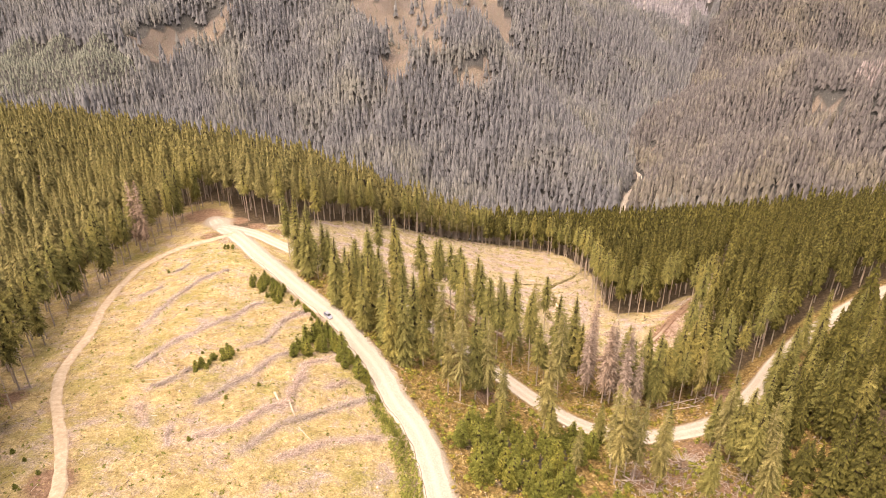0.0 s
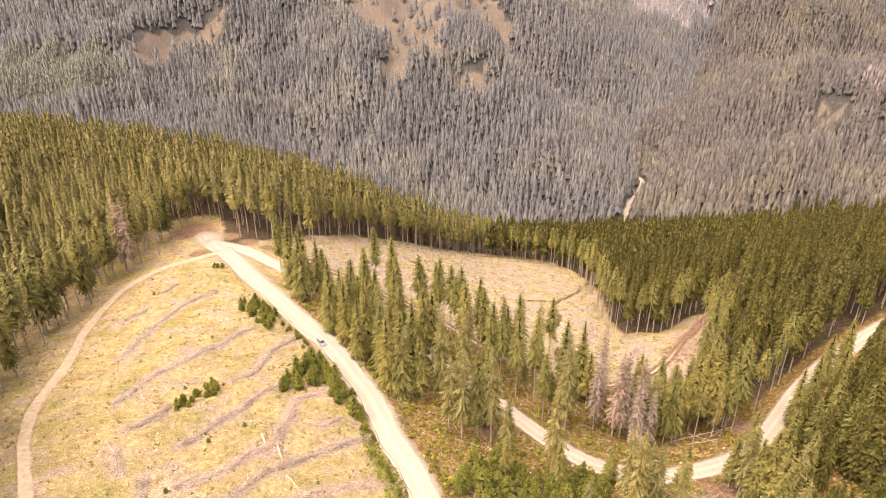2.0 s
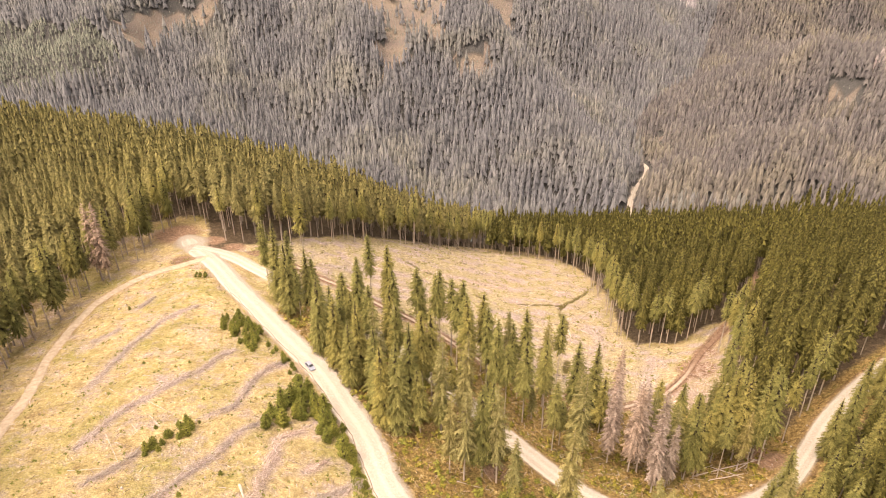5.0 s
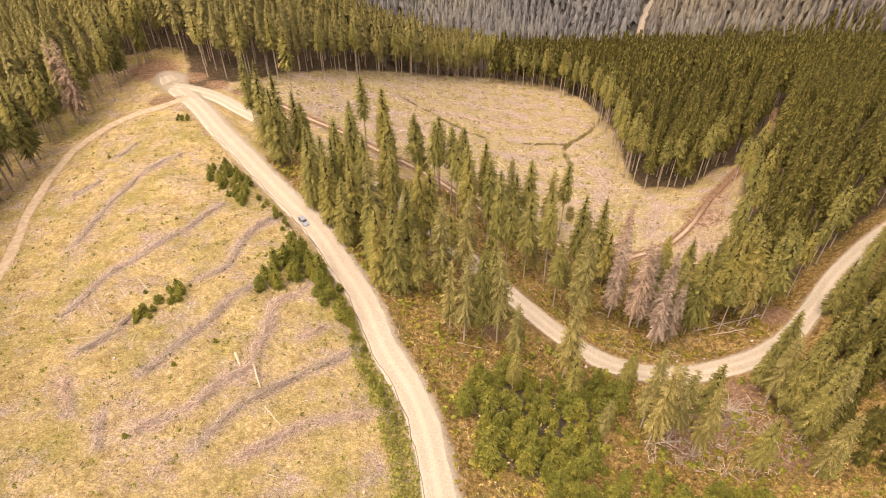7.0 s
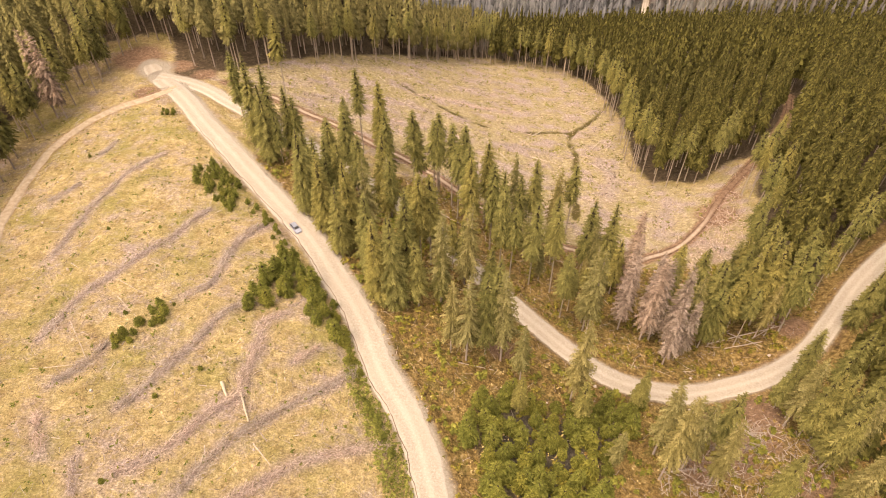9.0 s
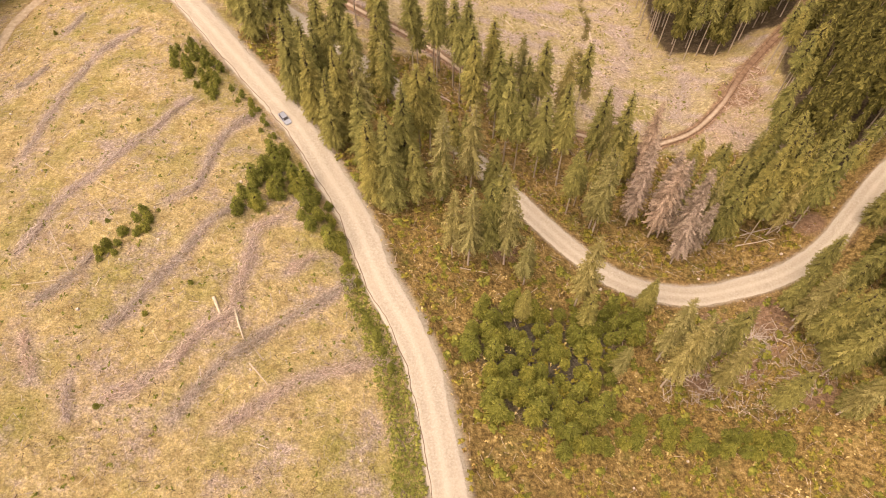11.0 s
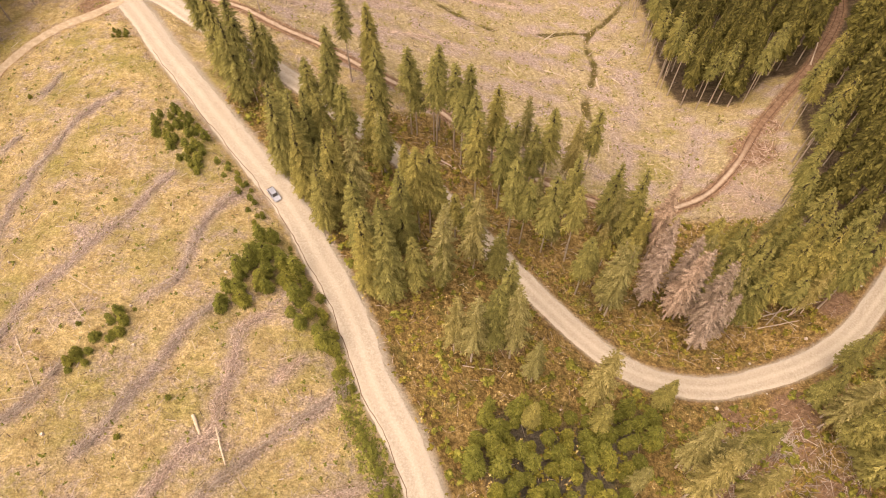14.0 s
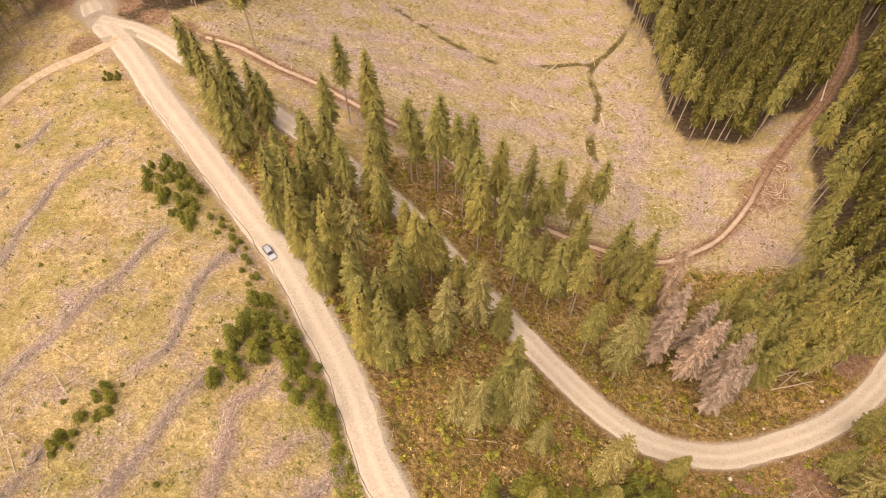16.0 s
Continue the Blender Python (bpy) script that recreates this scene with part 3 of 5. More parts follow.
ahead_rut /= np.linalg.norm(ahead_rut, axis=1)[:, None]
keep_rut = (UPPER_ROAD[:, 1] < 262) & (UPPER_ROAD[:, 1] > 90)
away = 2.95 + 0.3 * waves(UPPER_ROAD[:, 1], 0 * UPPER_ROAD[:, 1], 14, 61) + 0.12 * waves(UPPER_ROAD[:, 1], 0 * UPPER_ROAD[:, 1], 3.3, 62)
rut_line = (UPPER_ROAD + np.stack([ahead_rut[:, 1], -ahead_rut[:, 0]], 1) * away[:, None])[keep_rut]
build_road("road_rut", rut_line, LEVELS[0][keep_rut] + 0.02, 0.09, RUT, "dark washed-out rut along the road's edge")


# ---- conifers
def mesh_of(name, verts, faces, mats, slots=None, smooth=False):
    me = bpy.data.meshes.new(name)
    verts, faces = np.asarray(verts, float), np.asarray(faces, int)
    me.vertices.add(len(verts))
    me.vertices.foreach_set("co", verts.ravel())
    k = faces.shape[1]
    me.loops.add(faces.size)
    me.loops.foreach_set("vertex_index", faces.ravel())
    me.polygons.add(len(faces))
    me.polygons.foreach_set("loop_start", np.arange(len(faces)) * k)
    for m in mats:
        me.materials.append(m)
    if slots is not None:
        me.polygons.foreach_set("material_index", slots)
    me.update(calc_edges=True)
    if smooth:
        me.polygons.foreach_set("use_smooth", np.ones(len(faces), bool))
    return me


def bough(verts, faces, root, way, size, wide, droop, lift):
    """One hanging spray: a keeled, pointed blade bending down at its end."""
    cx, cy = math.cos(way), math.sin(way)
    n = len(verts)
    mx, tx = size * 0.55, size
    zm, zt = lift * size * 0.5 - droop * size * 0.25, -droop * size
    px, py = -cy * wide, cx * wide
    x, y, z = root
    verts += [(x, y, z), (x + cx * mx, y + cy * mx, z + zm), (x + cx * mx * 0.9 + px, y + cy * mx * 0.9 + py, z + zm - wide * 0.7),
              (x + cx * mx * 0.9 - px, y + cy * mx * 0.9 - py, z + zm - wide * 0.7), (x + cx * tx, y + cy * tx, z + zt)]
    faces += [(n, n + 2, n + 1), (n, n + 1, n + 3), (n + 1, n + 2, n + 4), (n + 1, n + 4, n + 3)]


def frond(verts, faces, rng, root, way, size, droop, joints, wide):
    """One bough: a sagging spine with an upturned tip and twigs to both sides, like a feather."""
    cx, cy = math.cos(way), math.sin(way)
    n = len(verts)
    sag = []
    for k in range(joints + 1):
        f = k / joints
        sag.append((root[0] + cx * size * f, root[1] + cy * size * f, root[2] + size * (0.2 * f - (0.2 + droop * 1.5) * f * f + droop * 0.5 * f**3)))
    verts += sag
    for k in range(joints):
        f = (k + 0.5) / joints
        reach = wide * size * (1.15 - 0.75 * f) * (0.5 + 0.5 * min(1, f * 3))
        mx, my, mz = sag[k + 1]
        for side in (-1, 1):
            out = reach * rng.uniform(0.65, 1.25)
            verts.append((mx + cx * out * 0.6 - cy * out * side, my + cy * out * 0.6 + cx * out * side, mz - out * rng.uniform(0.2, 0.75)))
            faces.append((n + k, n + k + 1, len(verts) - 1) if side < 0 else (n + k + 1, n + k, len(verts) - 1))


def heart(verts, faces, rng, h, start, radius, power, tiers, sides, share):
    """The inside of a crown: dead twigs round the stem, coloured dark for crown shade."""
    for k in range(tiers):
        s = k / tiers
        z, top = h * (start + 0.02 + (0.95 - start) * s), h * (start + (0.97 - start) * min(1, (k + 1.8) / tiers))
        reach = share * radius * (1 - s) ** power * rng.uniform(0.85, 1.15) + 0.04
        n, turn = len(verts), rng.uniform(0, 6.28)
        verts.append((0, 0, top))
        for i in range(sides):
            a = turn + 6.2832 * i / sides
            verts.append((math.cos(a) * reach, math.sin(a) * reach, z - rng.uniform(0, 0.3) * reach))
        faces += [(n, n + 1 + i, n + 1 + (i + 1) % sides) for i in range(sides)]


def crown_shape(rng, h, start, radius, whorls, per, joints, power=0.8, ragged=0.25, droop=0.45, thin=0.0, wide=0.3, core=(9, 7, 0.42)):
    """Boughs in whorls round the stem, longest a little above the lowest; gives the count of needle faces too."""
    verts, faces = [], []
    lean = rng.uniform(0, 6.28)
    for k in range(whorls):
        s = min(0.985, max(0.0, (k + rng.uniform(-0.4, 0.4)) / whorls))
        z = h * (start + (0.985 - start) * s)
        reach = radius * (1 - s) ** power * (0.62 + 0.38 * min(1, s / 0.18))
        turn = rng.uniform(0, 6.28)
        count = max(4, round(per * (1 - 0.45 * s)))
        for i in range(count):
            if rng.random() < thin:
                continue
            way = turn + 6.283 * i / count + rng.uniform(-0.35, 0.35)
            size = reach * rng.uniform(1 - ragged * 1.3, 1 + ragged) * (1 + 0.12 * math.cos(way - lean)) + 0.22
            sag = droop * rng.uniform(0.6, 1.4) * (1.15 - 1.25 * s)
            frond(verts, faces, rng, (0, 0, z + rng.uniform(-0.3, 0.3)), way, size, sag, max(2, joints - int(2.4 * s + 0.2)), wide * (1 + 0.5 * s))
    n = len(verts)
    w = 0.1
    verts += [(w, 0, h * 0.95), (-w * 0.5, w, h * 0.95), (-w * 0.5, -w, h * 0.95), (0, 0, h)]
    faces += [(n, n + 1, n + 3), (n + 1, n + 2, n + 3), (n + 2, n, n + 3)]
    needles = len(faces)
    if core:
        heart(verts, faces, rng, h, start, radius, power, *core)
    return np.array(verts), np.array(faces), needles


def plume_shape(rng, h, start, radius, whorls, per, power, core, trunk=0.0085, droop=0.4, lift=0.7):
    """A conifer of the woods: narrow sprays in whorls round a dark heart, on a thin trunk."""
    verts, faces = [], []
    for k in range(whorls):
        s = min(0.97, max(0.0, (k + rng.uniform(-0.4, 0.4)) / whorls))
        z = h * (start + (0.98 - start) * s)
        reach = radius * (1 - s) ** power * (0.65 + 0.35 * min(1, s / 0.2))
        turn, count = rng.uniform(0, 6.28), max(4, round(per * (1 - 0.55 * s)))
        for i in range(count):
            way = turn + 6.283 * i / count + rng.uniform(-0.3, 0.3)
            size = reach * rng.uniform(0.7, 1.2) + 0.3
            sag = droop * rng.uniform(0.5, 1.5) * (1.1 - 1.3 * s)
            half, n, up = 3.5 / count * rng.uniform(0.8, 1.2), len(verts), rng.uniform(-0.4, 0.4)
            near, top = size * 0.12, z + up + lift * (h / whorls) + 0.15 * size
            left, right = size * rng.uniform(0.7, 1.05), size * rng.uniform(0.7, 1.05)
            verts += [(math.cos(way) * near, math.sin(way) * near, top),
                      (math.cos(way - half) * left, math.sin(way - half) * left, z + up - sag * left),
                      (math.cos(way + half) * right, math.sin(way + half) * right, z + up - sag * right * rng.uniform(0.6, 1.4))]
            faces.append((n, n + 1, n + 2))
    n, w = len(verts), 0.14
    verts += [(w, 0, h * 0.93), (-w, w, h * 0.93), (-w, -w, h * 0.93), (0, 0, h)]
    faces += [(n, n + 1, n + 3), (n + 1, n + 2, n + 3), (n + 2, n, n + 3)]
    slots = [0] * len(faces)
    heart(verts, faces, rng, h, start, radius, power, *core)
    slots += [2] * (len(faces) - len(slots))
    n, w = len(verts), h * trunk
    for z, f in ((-0.5, 1.2), (h * 0.75, 0.5)):
        verts += [(w * f, 0, z), (-w * f * 0.5, w * f * 0.87, z), (-w * f * 0.5, -w * f * 0.87, z)]
    for i in range(3):
        j = (i + 1) % 3
        faces += [(n + i, n + j, n + 3 + j), (n + i, n + 3 + j, n + 3 + i)]
    return np.array(verts), np.array(faces), np.array(slots + [1] * 6)


def trunk_shape(rng, h, base, sides=6, stubs=0, stub_from=0.1, stub_to=0.5):
    verts, faces = [], []
    rings = [(-0.04, 1.25), (0.01, 1.15), (0.04, 1.0), (0.3, 0.8), (0.6, 0.5), (0.9, 0.15), (0.97, 0.04)]
    bend = [(rng.uniform(-0.004, 0.004) * h * r, rng.uniform(-0.004, 0.004) * h * r) for r, _ in rings]
    for (f, w), (bx, by) in zip(rings, bend):
        for i in range(sides):
            a = 6.283 * i / sides
            verts.append((bx + base * w * math.cos(a), by + base * w * math.sin(a), f * h))
    for k in range(len(rings) - 1):
        for i in range(sides):
            a, b = k * sides + i, k * sides + (i + 1) % sides
            faces += [(a, b, b + sides), (a, b + sides, a + sides)]
    for _ in range(stubs):
        z, way, size, n = h * rng.uniform(stub_from, stub_to), rng.uniform(0, 6.28), rng.uniform(0.5, 1.6), len(verts)
        c, s = math.cos(way), math.sin(way)
        verts += [(0, 0, z + 0.05), (0, 0, z - 0.05), (c * size, s * size, z - size * rng.uniform(0, 0.4))]
        faces += [(n, n + 1, n + 2), (n, n + 2, n + 1)]
    return np.array(verts), np.array(faces)


# name: start of crown, radius over height, whorls, boughs, joints of a bough, power, ragged, droop, thin, needles, trunk radius over height, dead stubs
FORMS = {
    "full": (0.06, 0.145, 46, 11, 6, 0.80, 0.20, 0.34, 0.02, SPRUCE, 0.009, 8),
    "tall": (0.38, 0.100, 42, 10, 5, 0.55, 0.26, 0.42, 0.04, SPRUCE, 0.008, 22),
    "high": (0.52, 0.086, 36, 10, 5, 0.50, 0.30, 0.42, 0.06, SPRUCE, 0.0075, 26),
    "mid": (0.22, 0.112, 46, 10, 5, 0.62, 0.26, 0.40, 0.04, SPRUCE, 0.0085, 16),
    "sparse": (0.26, 0.090, 48, 10, 5, 0.55, 0.40, 0.5, 0.16, PALE, 0.008, 26),
    "dead": (0.2, 0.082, 50, 11, 6, 0.55, 0.42, 0.5, 0.08, DEAD, 0.008, 22),
    "edge": (0.58, 0.085, 28, 9, 4, 0.55, 0.32, 0.42, 0.06, SPRUCE, 0.0085, 26),
    "young": (0.03, 0.26, 15, 9, 3, 0.72, 0.25, -0.12, 0.0, YOUNG, 0.012, 0),
}


def conifer_parts(rng, form, h, detail=1.0, sides=6):
    start, radius, whorls, per, twigs, power, ragged, droop, thin, needles, thick, stubs = FORMS[form]
    wide, core = {"young": (0.44, (4, 6, 0.5)), "sparse": (0.22, None), "dead": (0.26, None)}.get(form, (0.25, (8, 7, 0.4)))
    crown = crown_shape(rng, h, start, radius * h, whorls, per, twigs, power, ragged, droop, thin, wide, core)
    trunk = trunk_shape(rng, h, thick * h, sides if form != "young" else 3, int(stubs * (detail > 0.7)), 0.06, start + 0.15)
    return crown, trunk


LABELS = {
    "full": "dark green spruce with drooping boughs to the ground",
    "tall": "tall green spruce with a bare lower trunk",
    "high": "slender spruce with a high crown on a long bare trunk",
    "edge": "spruce with a short high crown on a tall pale trunk",
    "mid": "olive green spruce with a ragged crown",
    "sparse": "thin greyish spruce losing its needles",
    "dead": "dead reddish-brown spruce still standing",
    "young": "bushy young dark green spruce",
}
STOCK = {}


def plant(form, x, y, h, group, lean=0.0):
    """A conifer as a thing of its own; alike ones share their meshes."""
    kinds = STOCK.setdefault(form, [])
    most = 6 if form in ("full", "tall", "mid", "high", "edge", "young") else 4
    scale_h = {"young": 5.0}.get(form, 26.0)
    m = pose(x, y, height(x, y) - 0.1, random.uniform(-1, 1) * (1.2 + lean), random.uniform(-1, 1) * (1.2 + lean), random.uniform(0, 360)) @ Matrix.Diagonal((*((h / scale_h) ** 0.75,) * 2, h / scale_h, 1))
    if len(kinds) < most:
        rng = random.Random(f"{form}{len(kinds)}")
        crown, trunk = conifer_parts(rng, form, scale_h)
        name = {"dead": "dead_spruce", "young": "young_spruce"}.get(form, "spruce")
        top = tagged(new(name), LABELS[form], "tree", group)
        v, f, count = crown
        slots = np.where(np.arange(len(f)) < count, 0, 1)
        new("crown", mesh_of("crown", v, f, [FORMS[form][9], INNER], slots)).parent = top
        new("trunk", mesh_of("trunk", *trunk, [GREYWOOD if form in ("dead", "sparse") else BARK], smooth=True)).parent = top
        top.matrix_basis = m
        kinds.append(top)
        return top
    src = kinds[random.randrange(most)]
    keep = src.scale.copy()
    src.scale = (1, 1, 1)
    made = copy_thing(src, m)
    src.scale = keep
    made["group"] = group
    return made


def plumed(whorls, per, start, radius, power=0.7, core=(5, 5, 0.45), trunk=0.0085):
    def make(rng):
        return plume_shape(rng, 26.0, start * rng.uniform(0.8, 1.2), 26 * radius * rng.uniform(0.85, 1.15), whorls, per, power * rng.uniform(0.85, 1.15), core, trunk)
    return make


def skirted(tiers, points, radius, power, notch=0.5):
    """A far conifer: ragged star-shaped skirts one above another."""
    def make(rng):
        verts, faces = [], []
        wide = 26 * radius * rng.uniform(0.85, 1.2)
        for k in range(tiers):
            s = k / tiers
            z, top = 26 * (0.08 + 0.9 * s), 26 * (0.1 + 0.9 * min(1, (k + 1.7) / tiers))
            reach = wide * (1 - s) ** power * rng.uniform(0.85, 1.15)
            n, turn = len(verts), rng.uniform(0, 6.28)
            verts.append((rng.uniform(-0.15, 0.15), rng.uniform(-0.15, 0.15), top))
            for i in range(points * 2):
                a = turn + 3.1416 * i / points + rng.uniform(-0.25, 0.25)
                far = reach * (rng.uniform(0.8, 1.3) if i % 2 == 0 else notch * rng.uniform(0.8, 1.2))
                verts.append((math.cos(a) * far, math.sin(a) * far, z + (0.0 if i % 2 == 0 else 0.6) * reach + rng.uniform(-0.6, 0.6)))
            faces += [(n, n + 1 + i, n + 1 + (i + 1) % (points * 2)) for i in range(points * 2)]
        return np.array(verts), np.array(faces), np.zeros(len(faces), int)
    return make


def woods(name, places, heights, needles, label, make, variants=6, seed=1):
    """Many conifers in one mesh."""
    rng = random.Random(seed)
    shapes = []
    for k in range(variants):
        v, f, s = make(rng)
        shapes.append((v / 26, f, s))
    nrng = np.random.RandomState(seed)
    which = nrng.randint(0, variants, len(places))
    verts, faces, slots, n = [], [], [], 0
    for k, (v, f, s) in enumerate(shapes):
        idx = np.nonzero(which == k)[0]
        if not len(idx):
            continue
        p, h = places[idx], heights[idx]
        turn = nrng.uniform(0, 6.283, len(idx))
        wide = h * nrng.uniform(0.85, 1.2, len(idx))
        c, sn = np.cos(turn)[:, None], np.sin(turn)[:, None]
        x = (v[None, :, 0] * c - v[None, :, 1] * sn) * wide[:, None] + p[:, 0:1]
        y = (v[None, :, 0] * sn + v[None, :, 1] * c) * wide[:, None] + p[:, 1:2]
        z = v[None, :, 2] * h[:, None] + p[:, 2:3]
        verts.append(np.stack([x, y, z], 2).reshape(-1, 3))
        faces.append((f[None] + (np.arange(len(idx)) * len(v))[:, None, None] + n).reshape(-1, 3))
        slots.append(np.tile(s, len(idx)))
        n += len(v) * len(idx)
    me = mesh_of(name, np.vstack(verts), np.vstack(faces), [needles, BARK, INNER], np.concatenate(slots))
    return tagged(new(name, me), label, "forest", kind="stuff")


def scatter(outline, gap, seed, keep_off=3.0, jitter=0.45):
    """Places spread unevenly over an outline, clear of the roads."""
    rng = np.random.RandomState(seed)
    o = np.array(outline, float)
    gx, gy = np.meshgrid(np.arange(o[:, 0].min(), o[:, 0].max(), gap), np.arange(o[:, 1].min(), o[:, 1].max(), gap))
    gx = gx + (np.arange(gx.shape[0]) % 2)[:, None] * gap / 2
    x = (gx + rng.uniform(-jitter, jitter, gx.shape) * gap).ravel()
    y = (gy + rng.uniform(-jitter, jitter, gy.shape) * gap).ravel()
    ok = inside(x, y, outline)
    x, y = x[ok], y[ok]
    for line, half in ROADS:
        off, _ = nearest(x, y, line)
        ok = off > half + keep_off
        x, y = x[ok], y[ok]
    return np.column_stack([x, y, ground_height(x, y) - 0.1])


# ---- spruces between and below the roads: place and height
BELT = {}
BELT["mid"] = [(-20.8, 260.1, 31.2), (-32.3, 219.8, 22), (18, 225.8, 26), (23.7, 226.2, 26.5), (32.6, 213.7, 29), (41.6, 210.6, 30.5), (48.9, 201.6, 23.2), (-6.4, 181.8, 24), (-0.9, 183.9, 21.2), (10, 168.7, 31.8), (69, 180.7, 25.8), (72, 181.2, 23.2), (79.6, 188.2, 31.8), (85.9, 188.7, 33.8), (91.3, 187.9, 33.2), (85.3, 195.1, 29.8), (88.4, 194.6, 31.8), (72.6, 188.4, 28.2), (-54.2, 251.8, 31.2), (-33.1, 233.5, 26.5)]
BELT["mid"] = BELT["mid"] + [(-35.6, 220.6, 25.8), (-20, 256.5, 33.8), (-17.2, 241.5, 31)]
BELT["tall"] = [(-28.5, 234.2, 30.5), (-34.1, 236.1, 24.5), (-15.1, 219.3, 25), (-6.2, 201.1, 34), (-3.5, 201.9, 34), (-7.4, 240.3, 30), (7.8, 225.8, 34), (8, 215, 34), (13.1, 230.1, 34), (13.9, 213.6, 34), (27.7, 228.2, 33), (16.2, 204.4, 34), (24.4, 200.1, 33), (31.8, 187.8, 26), (90, 187.4, 27.8), (92.1, 184.9, 34), (-64.8, 258.6, 30.8), (-44.6, 253.5, 23), (-30.1, 249.6, 26.5)]
BELT["full"] = [(-17.5, 226, 29.2), (-41, 213.6, 29.5), (-33.8, 205.7, 27.2), (-26.8, 197.5, 24), (-24.9, 203.9, 31), (-19.3, 195.2, 26.8), (-9.7, 195.6, 30.5), (47.2, 207.3, 33), (-16, 181.5, 29.5), (-12.3, 181.3, 31.5), (-18.8, 191.4, 19), (12.7, 191.7, 21.8), (12.7, 176, 29.5), (-59.2, 251.8, 34), (-53, 241.2, 29.8), (-49, 253.1, 26), (-40, 223.6, 25.5), (-33.9, 214.5, 25.5)]
BELT["sparse"] = [(-20, 205.9, 30.8), (-0.6, 184.2, 34), (23.2, 238, 26.2), (35.1, 230.1, 30.5), (43.7, 209.3, 26), (6.6, 190.3, 34), (13.8, 167.5, 33.5), (1.5, 167, 26.5), (5.2, 165.4, 30.8), (37.5, 183.4, 34), (37.7, 180.9, 34), (64.1, 181.2, 29)]
BELT["high"] = [(-9, 239.8, 34), (-2.7, 238.3, 34), (-1.9, 237.1, 32), (-1.2, 244.5, 33.5), (2.9, 236.2, 34), (4.7, 229.9, 31.5), (6.5, 237.8, 34), (40.1, 230.1, 32), (30.3, 198, 32.2), (19, 202.1, 28.5), (73.4, 182, 25.8), (78.8, 181, 24.2), (-26.9, 259, 34), (-56.8, 285.6, 34)]
BELT["dead"] = [(56, 189, 31), (62.5, 177, 25), (48, 186, 30), (53.1, 182, 34), (53.3, 202.5, 34), (55.7, 182.3, 34), (59.1, 179.5, 34), (57.6, 174, 28.2), (50.2, 191.4, 34)]
BELOW = {}
BELOW["sparse"] = [(18.1, 162, 21.8), (46.9, 138.2, 34), (53.1, 141.5, 29), (58.3, 138.1, 29.5), (81.5, 154, 27.5), (84.5, 132.3, 28), (47.2, 144.6, 31.2), (51.2, 143.8, 27.8), (83.1, 156.5, 26.8), (88.5, 143.2, 29.2), (29.7, 157.3, 33), (36.3, 139.6, 16.5)]
BELOW["mid"] = [(81.8, 159.9, 19.8), (85.6, 149.6, 29.8), (85.3, 142.3, 29.5), (62.3, 147, 25.2), (81.5, 159.6, 18.8), (83.4, 150.5, 25.2), (71.1, 133.8, 23.2), (31, 151.7, 17.8), (16.5, 151.1, 15), (124.3, 198.5, 23), (131.9, 188.6, 23), (115.8, 176, 23), (122.4, 158.8, 23), (105.8, 167.9, 23), (88.5, 169.6, 23), (122.9, 187.5, 23), (140, 187.4, 23), (113.4, 164.3, 23), (98.4, 154.8, 23)]
BELOW["full"] = [(47.2, 159.3, 14.8), (87.8, 147.9, 27), (86.4, 133.6, 22.2), (134, 203.8, 23), (131.9, 177.9, 23), (119.2, 166.9, 23), (110.1, 184.8, 23), (98.7, 165.6, 23), (88.2, 154.5, 23), (142.1, 198.8, 23), (116.2, 187.6, 23), (124.1, 170.7, 23)]
EDGE = {}
EDGE["dead"] = [(-130.7, 266.6, 34), (-127.4, 265.9, 34), (-182.6, 263.6, 33.2)]


def off_road(x, y, gap=1.6):
    """The place itself, or the nearest one clear of the roads."""
    for line, half in ROADS[:2]:
        off, which = nearest(np.array([x]), np.array([y]), line)
        if off[0] < half + gap:
            c = line[which[0]]
            d = np.array([x, y]) - c
            d = d / max(0.2, np.linalg.norm(d)) * (half + gap)
            x, y = float(c[0] + d[0]), float(c[1] + d[1])
    return x, y


for table, group in ((BELT, "spruces between the roads"), (BELOW, "spruces below the lower road"), (EDGE, "dead spruces at the edge of the wood")):
    for form, stand in table.items():
        for x, y, h in stand:
            plant(form, *off_road(x, y), h, group)

# ---- the woods
LEFT_WOOD = [(-119, 320), (-122, 300), (-124, 276), (-131, 256), (-131, 214), (-126, 188), (-119, 162), (-110, 146), (-104, 128), (-96, 112), (-90, 90), (-150, 90), (-190, 200), (-260, 340), (-340, 500), (-330, 545), (-120, 560), (0, 590), (40, 560), (24, 446), (-2, 402), (-28, 354), (-55, 319), (-76, 298), (-92, 300), (-106, 322)]
RIGHT_WOOD = [(24, 446), (40, 560), (20, 610), (390, 640), (320, 470), (240, 300), (215, 244), (200, 245), (165, 235), (138, 221), (118, 207), (103, 192), (89, 199), (87.5, 204), (89.5, 213), (99.5, 229), (102.5, 242.5), (106.5, 245), (108, 258.5), (114, 268), (121, 279), (115, 280), (105, 271.5), (99, 265.5), (92.5, 266.5), (88.5, 271.5), (77.6, 273), (75.5, 297), (80.5, 336), (80, 402), (70, 434), (50, 450)]
FELLED_SIDE = [smooth_line(p, 3) for p in (LEFT_WOOD[:11], LEFT_WOOD[18:25] + LEFT_WOOD[:1], RIGHT_WOOD[10:])]


def heights_for(n, mean, spread, seed):
    return np.random.RandomState(seed).normal(mean, spread, n).clip(mean * 0.6, mean * 1.25)


